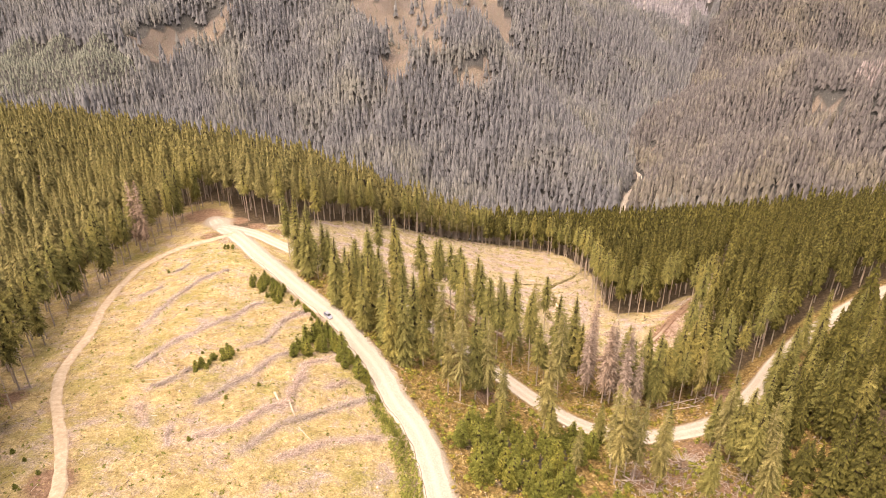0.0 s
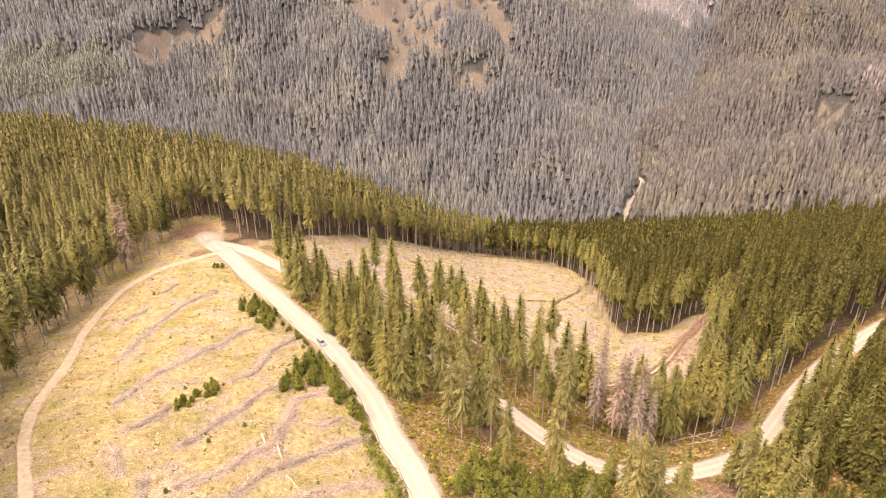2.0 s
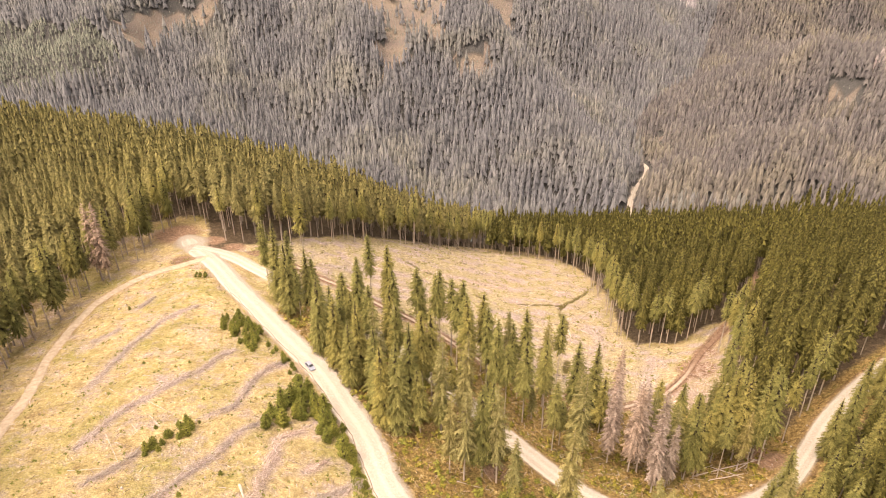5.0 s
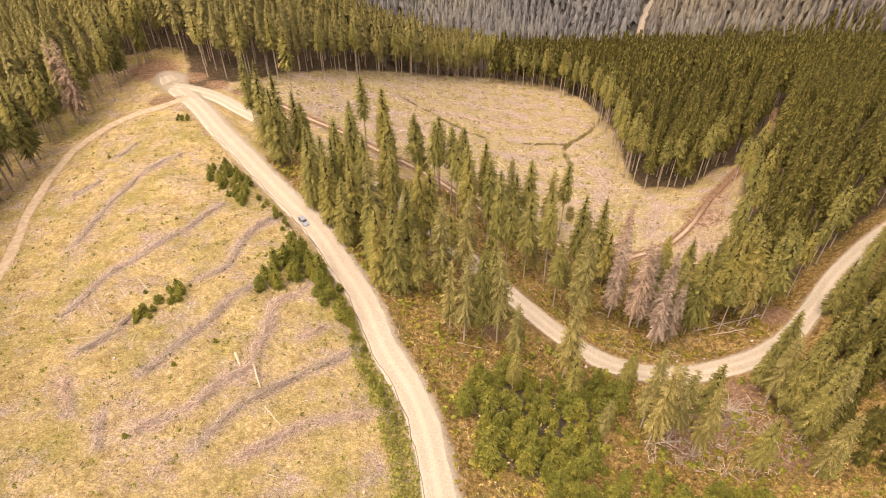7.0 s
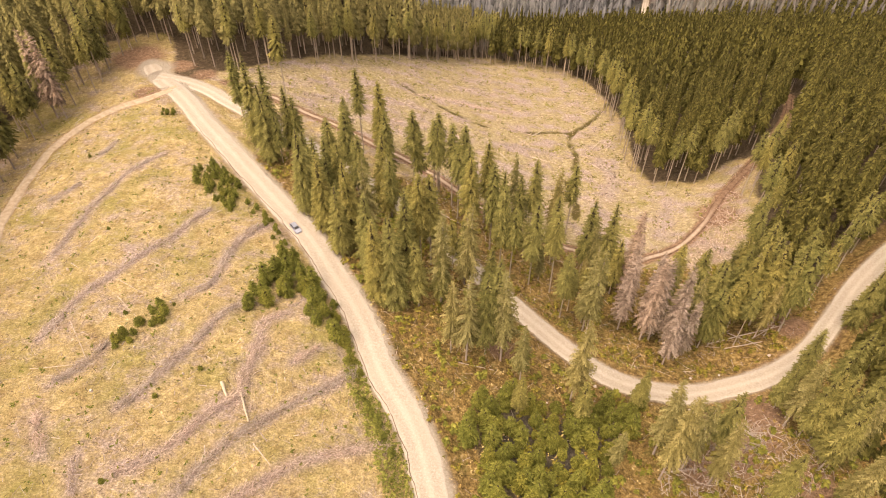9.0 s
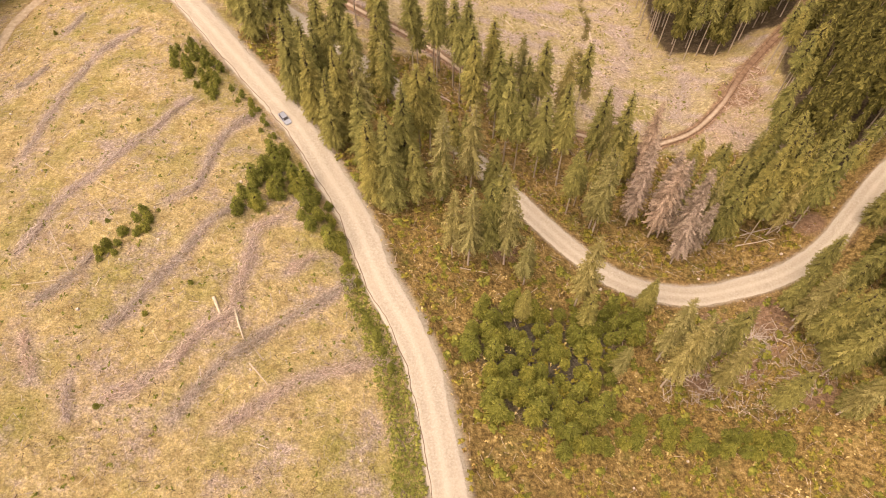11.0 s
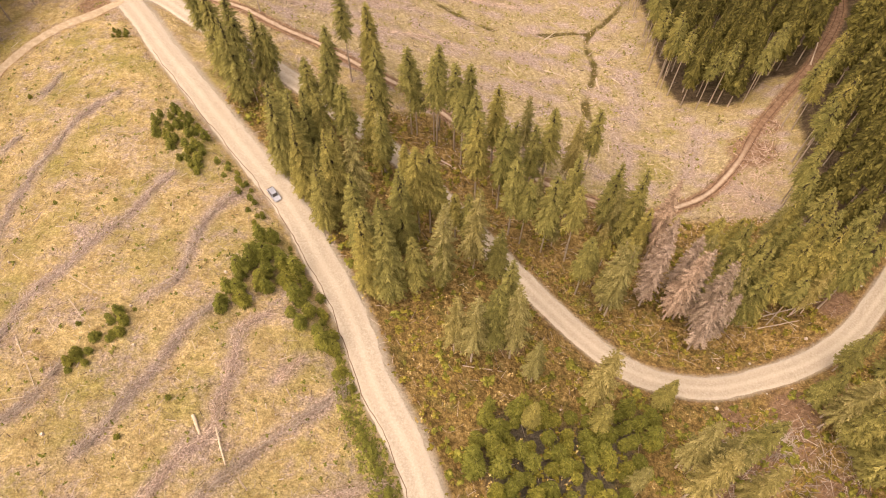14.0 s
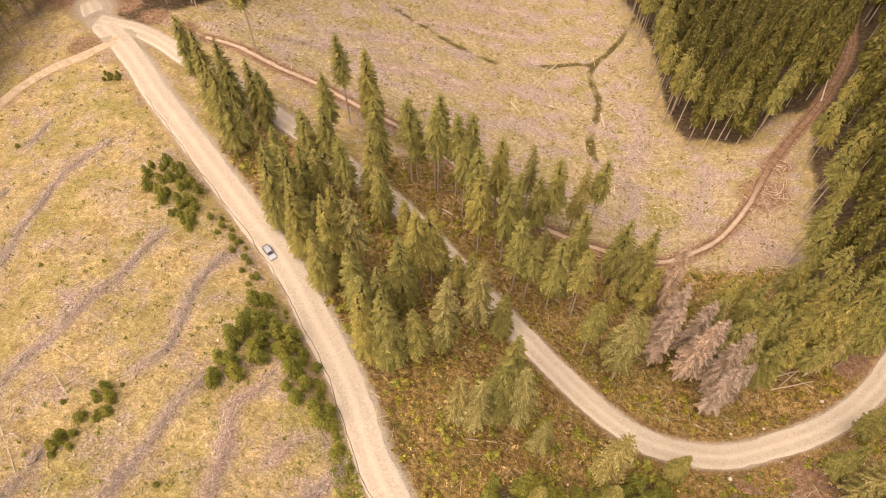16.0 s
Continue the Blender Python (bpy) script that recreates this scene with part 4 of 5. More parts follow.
for outline, seed in ((LEFT_WOOD, 11), (RIGHT_WOOD, 12)):
    p = scatter(outline, 6.3 if seed == 11 else 6.1, seed, 3.0 if seed == 11 else 2.2)
    edge = np.zeros(len(p), bool)
    for line in FELLED_SIDE:
        edge |= nearest(p[:, 0], p[:, 1], line)[0] < 5.5
    for x, y, z in p[edge]:
        forms = ("tall", "high", "high", "mid") if x < -95 else ("edge", "edge", "high")
        plant(random.choice(forms), x, y, random.uniform(24, 32), "spruces along the edge of the wood")
    p = p[~edge]
    tall = heights_for(len(p), 29.5 if seed == 11 else 28.5, 3.4, seed)
    close = p[:, 1] < 345
    woods("spruce_forest", p[close], tall[close], STAND if seed == 11 else FOREST, "dense stand of tall green spruce on the hillside", plumed(28, 22, 0.42, 0.096, 0.82, (5, 6, 0.38)) if seed == 11 else plumed(30, 24, 0.38, 0.098, 0.95, (5, 6, 0.36)), 8, seed)
    woods("spruce_forest", p[~close], tall[~close], STAND if seed == 11 else FOREST, "dense stand of tall green spruce on the hillside", plumed(13, 11, 0.34, 0.105, 0.9, (3, 5, 0.4)), 12, seed)

LEFT_SLOPE = [(-230, 660), (-560, 760), (-740, 1140), (-720, 1290), (-300, 1330), (300, 1400), (640, 1650), (535, 1450), (418, 1181), (324, 1068), (262, 950), (252, 860), (194, 690), (300, 640), (0, 650)]
RIGHT_SLOPE = [(160, 610), (194, 690), (252, 860), (262, 950), (324, 1068), (418, 1181), (535, 1450), (640, 1650), (1050, 1650), (900, 1280), (700, 1040), (560, 820), (520, 660), (430, 600)]
for outline, seed in ((LEFT_SLOPE, 21), (RIGHT_SLOPE, 22)):
    p = scatter(outline, 6.3, seed, 4)
    bare = np.zeros(len(p), bool)
    for felled in FAR_FELLINGS:
        bare |= inside(*ragged(p[:, 0], p[:, 1]), felled)
    planted = inside(p[:, 0], p[:, 1], PLANTATION)
    p = p[(~bare | (np.random.RandomState(seed).uniform(0, 1, len(p)) < 0.05)) & ~planted]
    woods("spruce_forest", p, heights_for(len(p), 23.5, 4.0, seed), FAR if seed == 21 else NEARER, "distant mountainside of dense spruce, coloured grey for haze", skirted(3, 4, 0.16, 0.9), 14, seed)
p = np.vstack([scatter(felled, 6.5, 90 + n) for n, felled in enumerate(FAR_FELLINGS)])
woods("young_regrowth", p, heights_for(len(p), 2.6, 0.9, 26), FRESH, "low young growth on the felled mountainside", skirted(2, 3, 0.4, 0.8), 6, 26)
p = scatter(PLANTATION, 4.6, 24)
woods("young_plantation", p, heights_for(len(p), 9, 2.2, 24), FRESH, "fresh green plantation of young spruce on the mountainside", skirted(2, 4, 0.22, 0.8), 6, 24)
p = scatter([(496, 808), (505, 856), (540, 890), (560, 850), (515, 790)], 6.0, 25)
woods("dead_forest", p, heights_for(len(p), 23, 3.0, 25), FADED, "patch of bleached dead spruce on the mountainside", skirted(3, 3, 0.13, 0.7), 6, 25)

BACK_SLOPE = [(280, 1400), (640, 1650), (1060, 1650), (1080, 1780), (780, 2080), (560, 2080), (280, 1560)]
p = scatter(BACK_SLOPE, 9, 23, 4)
woods("spruce_forest", p, heights_for(len(p), 26, 3.6, 23), HIGH, "farthest mountainside of spruce, coloured pale blue-grey for haze", skirted(3, 4, 0.18, 0.85), 8, 23)

# ---- younger trees filling the belt
for outline, gap, forms, low, high, seed in (
    ([(-64, 252), (-54, 242), (-38, 215), (-24, 190), (-9, 184), (-8, 198), (-26, 222), (-44, 244)], 8.0, ("mid", "full", "full", "tall"), 15, 25, 35),
    ([(60, 178), (92, 184), (102, 198), (94, 214), (74, 206), (56, 192)], 6.5, ("mid", "mid", "tall", "sparse"), 17, 27, 36),
    ([(10, 206), (38, 186), (52, 190), (50, 210), (30, 224), (14, 232)], 9.0, ("mid", "sparse", "tall"), 12, 22, 37),
):
    for x, y, z in scatter(outline, gap, seed, 1.5):
        if all(math.hypot(x - a, y - b) > 3.2 for stand in BELT.values() for a, b, _ in stand):
            plant(random.choice(forms), x, y, random.uniform(low, high), "spruces between the roads")

# ---- trees standing close along the near bank of the lower road
bank = smooth_line([(-26, 230), (-13, 219), (-2, 206), (8, 195)], 4.6)
for n, (x, y) in enumerate(bank):
    plant(("mid", "tall", "mid", "sparse", "tall", "full")[n % 6], *off_road(x + random.uniform(-3.5, 1.5), y + random.uniform(-3.5, 1.5)), random.uniform(17, 27), "spruces between the roads")

# ---- young spruces and brush
YOUNG_STANDS = [
    ([(-95, 268), (-91, 269), (-90, 265), (-94, 264)], 1.6, 1.2, 2.6),
    ([(-77, 229), (-67, 235), (-57, 221), (-57, 211), (-62, 211), (-70, 222)], 2.5, 2.5, 4.5),
    ([(-57, 217), (-52, 217), (-41, 199), (-43, 196)], 2.4, 1.5, 2.8),
    ([(-45, 191), (-41, 195), (-32, 185), (-24.5, 174), (-18, 160), (-21, 158), (-28, 167), (-36, 177), (-46, 171), (-49, 175), (-44, 182)], 2.8, 3.0, 8.0),
    ([(-66, 172), (-61, 166), (-65, 162), (-67, 158), (-71, 155), (-71, 160), (-67, 165)], 2.0, 1.8, 4.0),
    ([(3, 146), (9, 157), (21, 155), (27, 155), (40, 158), (50, 162), (43, 150), (36, 139), (28, 122), (9, 128)], 3.2, 3.6, 10.0),
    ([(21.5, 134.6), (35.7, 132.5), (54.6, 129.1), (70.4, 126.3), (74.3, 122.9), (22.1, 121.2)], 3.2, 3.0, 8.0),
]
NEAR_RIGHT = [(92, 158), (104, 170), (122, 186), (145, 204), (200, 226), (230, 190), (220, 110), (110, 110), (94, 136)]
ROAD_SCREEN = [(96, 162), (112, 180), (130, 196), (160, 214), (200, 230), (216, 214), (172, 190), (142, 172), (120, 154), (104, 148)]
p = scatter(ROAD_SCREEN, 5.4, 46, 1.6)
woods("spruce_forest", p, heights_for(len(p), 22, 3.5, 46), THICKET, "stand of olive green spruce screening the lower road", plumed(30, 24, 0.12, 0.12, 0.75, (6, 6, 0.42)), 8, 46)
p = scatter(NEAR_RIGHT, 4.9, 47, 2.0)
p = p[~inside(p[:, 0], p[:, 1], ROAD_SCREEN)]
woods("spruce_thicket", p, heights_for(len(p), 12, 4, 47), THICKET, "thicket of half-grown dark green spruce", plumed(17, 20, 0.04, 0.20, 0.8, (4, 6, 0.45)), 8, 47)
for i in range(0, len(UPPER_ROAD)):
    x, y = UPPER_ROAD[i]
    if 138 < y < 196 and random.random() < 0.55:
        a = UPPER_ROAD[i] - UPPER_ROAD[i - 1]
        a = np.array([a[1], -a[0]]) / np.linalg.norm(a) * random.uniform(4.6, 7.0)
        plant("young", float(x + a[0]), float(y + a[1]), random.uniform(1.0, 3.2), "young spruces")
for n, (outline, gap, low, high) in enumerate(YOUNG_STANDS):
    for x, y, z in scatter(outline, gap, 40 + n, 0.8):
        plant("young", x, y, low + (high - low) * random.random() ** 1.4, "young spruces")


seedlings = scatter(UPPER_FELLING, 8.0, 48, 2.5)
for x, y, z in seedlings[np.random.RandomState(48).permutation(len(seedlings))[:22]]:
    plant("young", x, y, random.uniform(0.8, 1.7), "young spruces")


def tuft_shape(rng, blades, spread, tall):
    verts, faces = [], []
    for _ in range(blades):
        way, z = rng.uniform(0, 6.28), rng.uniform(0.15, 0.8) * tall
        size = spread * rng.uniform(0.5, 1.0)
        bough(verts, faces, (rng.uniform(-0.2, 0.2) * spread, rng.uniform(-0.2, 0.2) * spread, z), way, size, size * 0.35, rng.uniform(-0.3, 0.7), 0.5)
    return np.array(verts), np.array(faces)


def cover(name, places, sizes, mat, label, blades, seed, tall=1.0, variants=5):
    """Many small tufts or shrubs in one mesh."""
    rng, nrng = random.Random(seed), np.random.RandomState(seed)
    shapes = [tuft_shape(rng, blades, 0.6, tall) for _ in range(variants)]
    which = nrng.randint(0, variants, len(places))
    verts, faces, n = [], [], 0
    for k, (v, f) in enumerate(shapes):
        idx = np.nonzero(which == k)[0]
        p, s = places[idx], sizes[idx][:, None]
        turn = nrng.uniform(0, 6.28, len(idx))
        c, sn = np.cos(turn)[:, None], np.sin(turn)[:, None]
        x = (v[None, :, 0] * c - v[None, :, 1] * sn) * s + p[:, 0:1]
        y = (v[None, :, 0] * sn + v[None, :, 1] * c) * s + p[:, 1:2]
        z = v[None, :, 2] * s + p[:, 2:3]
        verts.append(np.stack([x, y, z], 2).reshape(-1, 3))
        faces.append((f[None] + (np.arange(len(idx)) * len(v))[:, None, None] + n).reshape(-1, 3))
        n += len(v) * len(idx)
    return tagged(new(name, mesh_of(name, np.vstack(verts), np.vstack(faces), [mat])), label, name.split("_")[-1], kind="stuff")


def thinned(p, size, seed, share):
    """Keeps places where a wobble of that size is high, so that growth comes in patches."""
    w = waves(p[:, 0], p[:, 1], size, seed)
    return p[w > np.quantile(w, 1 - share)]


p = scatter(UPPER_FELLING, 2.3, 51, 0.4)
cover("dry_grass", p, np.random.RandomState(51).uniform(0.3, 0.8, len(p)), STRAW, "tussocks of dry yellow grass on the felled slope", 4, 51, 0.7)
p = scatter(LOWER_FELLING, 2.6, 52, 0.4)
cover("dry_grass", p, np.random.RandomState(52).uniform(0.4, 1.0, len(p)), STRAW, "tussocks of dry grass in the felled hollow", 5, 52, 0.6)
p = thinned(scatter(UPPER_FELLING, 1.7, 53, 0.6), 7, 53, 0.2)
cover("low_shrubs", p, np.random.RandomState(53).uniform(0.5, 1.2, len(p)), VERGE_GREEN, "low green shrubs scattered over the felled slope", 8, 53, 0.7)
p = scatter(SCRUB, 2.0, 54, 0.5)
bushy = thinned(scatter(SCRUB, 2.4, 60, 1.2), 10, 60, 0.28)
cover("green_bushes", bushy, np.random.RandomState(60).uniform(1.0, 2.6, len(bushy)), YOUNG, "bushy green growth among the brush below the road", 16, 60, 1.0)
tussocks = thinned(scatter(SCRUB, 1.8, 61, 0.4), 13, 61, 0.35)
cover("dry_grass", tussocks, np.random.RandomState(61).uniform(0.6, 1.3, len(tussocks)), STRAW, "pale dry grass tussocks among the brush", 5, 61, 0.7)
cover("brush_shrubs", thinned(p, 14, 54, 0.5), np.random.RandomState(54).uniform(0.8, 2.1, len(p)), SHRUB, "yellow-green brush below the roads", 9, 54, 1.0)
cover("brush_shrubs", thinned(p, 11, 55, 0.45), np.random.RandomState(55).uniform(0.5, 1.3, len(p)), AUTUMN, "rusty brown autumn brush below the roads", 9, 55, 1.0)
p = thinned(scatter(LOWER_FELLING, 2.0, 56, 0.6), 12, 56, 0.26)
cover("low_shrubs", p, np.random.RandomState(56).uniform(0.6, 1.4, len(p)), VERGE_GREEN, "low green shrubs in the felled hollow", 8, 56, 0.7)
p = scatter(INNER_BANK, 2.6, 57, 0.4)
bushy = thinned(scatter(INNER_BANK, 2.6, 62, 1.0), 9, 62, 0.3)
cover("green_bushes", bushy, np.random.RandomState(62).uniform(1.0, 2.4, len(bushy)), SHRUB, "bushy yellow-green growth under the spruces", 14, 62, 1.0)
cover("brush_shrubs", thinned(p, 12, 57, 0.6), np.random.RandomState(57).uniform(0.7, 1.8, len(p)), SHRUB, "yellow-green brush under the spruces", 10, 57, 0.9)
cover("brush_shrubs", thinned(p, 9, 58, 0.4), np.random.RandomState(58).uniform(0.7, 1.6, len(p)), AUTUMN, "rusty undergrowth under the spruces", 10, 58, 0.9)
VERGE = [(-23, 167), (-20, 165), (-13, 148), (-5.5, 130), (-3.6, 112), (-4, 95), (-8.5, 95), (-10.5, 122), (-16, 141), (-22, 155)]
p = scatter(VERGE, 0.75, 59, 0.2)
cover("verge_shrubs", p, np.random.RandomState(59).uniform(0.6, 1.5, len(p)), VERGE_GREEN, "low green growth along the road bank", 9, 59, 0.8)


# ---- brushwood, logs and stumps
def stick(verts, faces, a, b, r0, r1, sides=3):
    d = Vector(b) - Vector(a)
    u = d.orthogonal().normalized()
    w = d.cross(u).normalized()
    n = len(verts)
    for p_, r in ((Vector(a), r0), (Vector(b), r1)):
        for i in range(sides):
            t_ = 6.2832 * i / sides
            verts.append(tuple(p_ + (u * math.cos(t_) + w * math.sin(t_)) * r))
    for i in range(sides):
        j = (i + 1) % sides
        faces += [(n + i, n + j, n + sides + j), (n + i, n + sides + j, n + sides + i)]
    if sides > 3:
        for k in range(1, sides - 1):
            faces += [(n, n + k + 1, n + k), (n + sides, n + sides + k, n + sides + k + 1)]


def brush_row(points, width, label, seed, per_metre=19):
    rng = random.Random(seed)
    line = smooth_line(points, 1.0)
    z = ground_height(line[:, 0], line[:, 1])
    verts, faces = [], []
    for k in range(int(len(line) * per_metre)):
        i = rng.randrange(len(line) - 1)
        if rng.random() > 0.7 + 0.5 * math.sin(i * 0.9 + seed * 2) * math.sin(i * 0.37):
            continue
        d = line[i + 1] - line[i]
        fat = width * (0.65 + 0.35 * math.sin(i * 0.7 + seed) * math.sin(i * 0.23)) * min(1, 0.35 + min(i, len(line) - i) * 0.15)
        off = rng.gauss(0, 0.45) * fat
        way = math.atan2(d[1], d[0]) + rng.gauss(0, 0.6)
        size = rng.uniform(0.6, 2.6)
        x, y = line[i][0] - d[1] * off + rng.uniform(-0.5, 0.5), line[i][1] + d[0] * off + rng.uniform(-0.5, 0.5)
        zz = z[i] + max(0.05, 0.75 * (1 - (off / fat) ** 2)) * rng.uniform(0.1, 1.0)
        tilt = rng.uniform(-0.35, 0.35)
        c, s = math.cos(way) * size / 2, math.sin(way) * size / 2
        r = rng.uniform(0.03, 0.075)
        stick(verts, faces, (x - c, y - s, zz - tilt * size / 2), (x + c, y + s, zz + tilt * size / 2), r, r * 0.5)
    return tagged(new("brush_row", mesh_of("brush_row", verts, faces, [BRASH])), label, "brushwood", "rows of felling debris", "stuff")


for n, row in enumerate(UPPER_ROWS):
    brush_row(row, 2.3 if n in (0, 1, 2, 3, 6) else 1.8, "long low row of grey dead branches on dry grass", n)
for n, row in enumerate(LOWER_ROWS):
    brush_row(row, 2.2, "low spread of grey felling debris in the hollow", 60 + n, 12)


def litter(name, outline, count, label, seed, low=0.5, high=2.4, fat=1.0, mat=BRASH):
    rng = random.Random(seed)
    o = np.array(outline)
    verts, faces, xs, ys = [], [], [], []
    while len(xs) < count:
        x = np.array([rng.uniform(o[:, 0].min(), o[:, 0].max()) for _ in range(500)])
        y = np.array([rng.uniform(o[:, 1].min(), o[:, 1].max()) for _ in range(500)])
        ok = inside(x, y, outline)
        for line, half in ROADS[:4]:
            ok &= nearest(x, y, line)[0] > half + 0.5
        xs += list(x[ok])
        ys += list(y[ok])
    for x, y, z in zip(xs, ys, ground_height(np.array(xs), np.array(ys))):
        way, size, r = rng.uniform(0, 6.28), rng.uniform(low, high), rng.uniform(0.025, 0.07) * fat
        c, s = math.cos(way) * size / 2, math.sin(way) * size / 2
        stick(verts, faces, (x - c, y - s, z + rng.uniform(0.03, 0.3)), (x + c, y + s, z + rng.uniform(0.03, 0.4)), r, r * 0.6)
    return tagged(new(name, mesh_of(name, verts, faces, [mat])), label, "branches", kind="stuff")


litter("scattered_branches", UPPER_FELLING, 2600, "bleached branches scattered over the felled slope", 71)
litter("scattered_branches", LOWER_FELLING, 3400, "bleached branches scattered over the felled hollow", 72, 0.7, 3.4, 1.3)
litter("dark_branches", LOWER_FELLING, 1300, "dark rotting branches scattered over the felled hollow", 78, 0.7, 3.0, 1.7, TWIG)
litter("dark_branches", UPPER_FELLING, 1600, "dark rotting branches scattered over the felled slope", 79, 0.4, 1.6, 1.2, TWIG)
TRAIL_SIDE = [(78, 216), (88, 214), (99, 230), (106, 247), (110, 263), (104, 264), (96, 250), (84, 236)]
litter("scattered_branches", TRAIL_SIDE, 700, "grey felling debris heaped beside the skid trail", 77, 0.8, 4.0, 1.5)
TORN_GROUND = [(46, 135), (52, 148), (64, 155), (80, 157), (90, 142), (72, 130)]
litter("scattered_branches", TORN_GROUND, 420, "grey broken branches on the torn ground round a root heap", 82, 0.8, 4.2, 1.7)
litter("scattered_branches", SCRUB, 1400, "fallen twigs and branches in the brush", 73, 0.7, 3.5)
litter("scattered_branches", INNER_BANK, 900, "fallen twigs and branches under the spruces", 74, 0.7, 4.0)


litter("broken_trunks", LOWER_FELLING, 260, "bleached broken trunk pieces lying in the felled hollow", 75, 1.5, 6.0, 2.2)
litter("broken_trunks", UPPER_FELLING, 110, "bleached broken trunk pieces lying on the felled slope", 76, 1.0, 3.2, 1.9)


def log(a, b, r, mat, label, lift=0.0):
    """A lying trunk, uneven, with cut ends and a few stubs."""
    rng = random.Random(a[0])
    bm = bmesh.new()
    a3, b3 = Vector((*a, height(*a) + r * 0.9 + lift)), Vector((*b, height(*b) + r * 0.7 + lift))
    d = b3 - a3
    u = d.orthogonal().normalized()
    w = d.cross(u).normalized()
    rings = []
    for k in range(7):
        f = k / 6
        c = a3 + d * f + u * rng.uniform(-0.06, 0.06) + w * rng.uniform(-0.06, 0.06)
        rad = r * (1 - 0.45 * f) * rng.uniform(0.93, 1.07)
        rings.append([bm.verts.new(c + (u * math.cos(t_) + w * math.sin(t_)) * rad) for t_ in np.arange(8) * 0.7854])
    for p_, q in zip(rings, rings[1:]):
        for i in range(8):
            bm.faces.new((p_[i], p_[(i + 1) % 8], q[(i + 1) % 8], q[i]))
    bm.faces.new(rings[0])
    bm.faces.new(rings[-1])
    me = bpy.data.meshes.new("fallen_log")
    bmesh.ops.recalc_face_normals(bm, faces=bm.faces)
    bm.to_mesh(me)
    bm.free()
    me.materials.append(mat)
    return tagged(new("fallen_log", me), label, "log")


for a, b, r in (((-45.8, 148.8), (-44.0, 145.4), 0.36), ((-41.6, 146.8), (-38.8, 140.0), 0.24), ((-36.7, 134.8), (-32.9, 130.7), 0.15), ((-82.1, 164.3), (-74.1, 153.1), 0.13), ((-75.3, 173.2), (-68.7, 166.3), 0.12), ((-84, 150), (-72.2, 151.9), 0.1), ((-77.3, 179.1), (-70.1, 174.7), 0.1), ((-77.6, 168.5), (-74.5, 165), 0.09)):
    log(a, b, r, PALEWOOD, "pale barked log lying on the dry grass")
for a, b, r in (((33.7, 308.6), (46.2, 328.1), 0.3), ((37.2, 294.5), (43.5, 293.2), 0.3), ((56.5, 293.5), (56.2, 286.1), 0.4), ((23.7, 292.7), (26.3, 287.9), 0.25), ((62.6, 294.6), (64.9, 290.6), 0.25), ((64.9, 272.3), (66.1, 267.2), 0.25), ((65.9, 311.1), (72.2, 320.7), 0.25), ((127.4, 287.0), (134.1, 299.3), 0.3)):
    log(a, b, r, PALEWOOD, "pale barked trunk lying in the felled hollow")
for a, b, r in (((-0.8, 229.9), (6.9, 225.5), 0.22), ((72.0, 181.7), (93.5, 186.8), 0.2), ((3.4, 164.1), (11.9, 163.9), 0.15), ((72, 183), (80, 187), 0.17), ((84, 183), (94, 188), 0.16), ((88, 184), (97, 192), 0.15), ((76, 180), (88, 182), 0.18), ((79, 186), (86, 180), 0.14), ((66, 152), (73, 146), 0.25), ((72, 154), (76, 144), 0.22), ((48, 140), (58, 142), 0.2), ((50, 143), (57, 138), 0.18)):
    log(a, b, r, GREYWOOD, "grey fallen trunk in the brush")


def stump(x, y, r):
    rng = random.Random(x)
    bm = bmesh.new()
    z, rings = height(x, y) - 0.1, []
    for f, wide in ((0, 1.5), (0.25, 1.1), (0.55, 0.95)):
        rings.append([bm.verts.new((x + math.cos(t_) * r * wide * rng.uniform(0.85, 1.15), y + math.sin(t_) * r * wide * rng.uniform(0.85, 1.15), z + f)) for t_ in np.arange(10) * 0.6283])
    for p_, q in zip(rings, rings[1:]):
        for i in range(10):
            bm.faces.new((p_[i], p_[(i + 1) % 10], q[(i + 1) % 10], q[i]))
    top = bm.faces.new(rings[-1])
    top.material_index = 1
    me = bpy.data.meshes.new("tree_stump")
    bm.to_mesh(me)
    bm.free()
    me.materials.append(GREYWOOD)
    me.materials.append(BRASH)
    return tagged(new("tree_stump", me), "grey weathered stump with a pale sawn top", "stump", "tree stumps")


for x, y, r in ((63.5, 168.8, 0.32), (60.4, 158.6, 0.4), (37.2, 163.4, 0.35), (86.6, 176.4, 0.32)):
    stump(x, y, r)
rng_stump = random.Random(8)
for outline, count in ((UPPER_FELLING, 30), (LOWER_FELLING, 30), (SCRUB, 10)):
    p = scatter(outline, 9, 80 + count, 2.0)
    for x, y, z in p[np.random.RandomState(count).permutation(len(p))[:count]]:
        stump(x, y, rng_stump.uniform(0.15, 0.28))


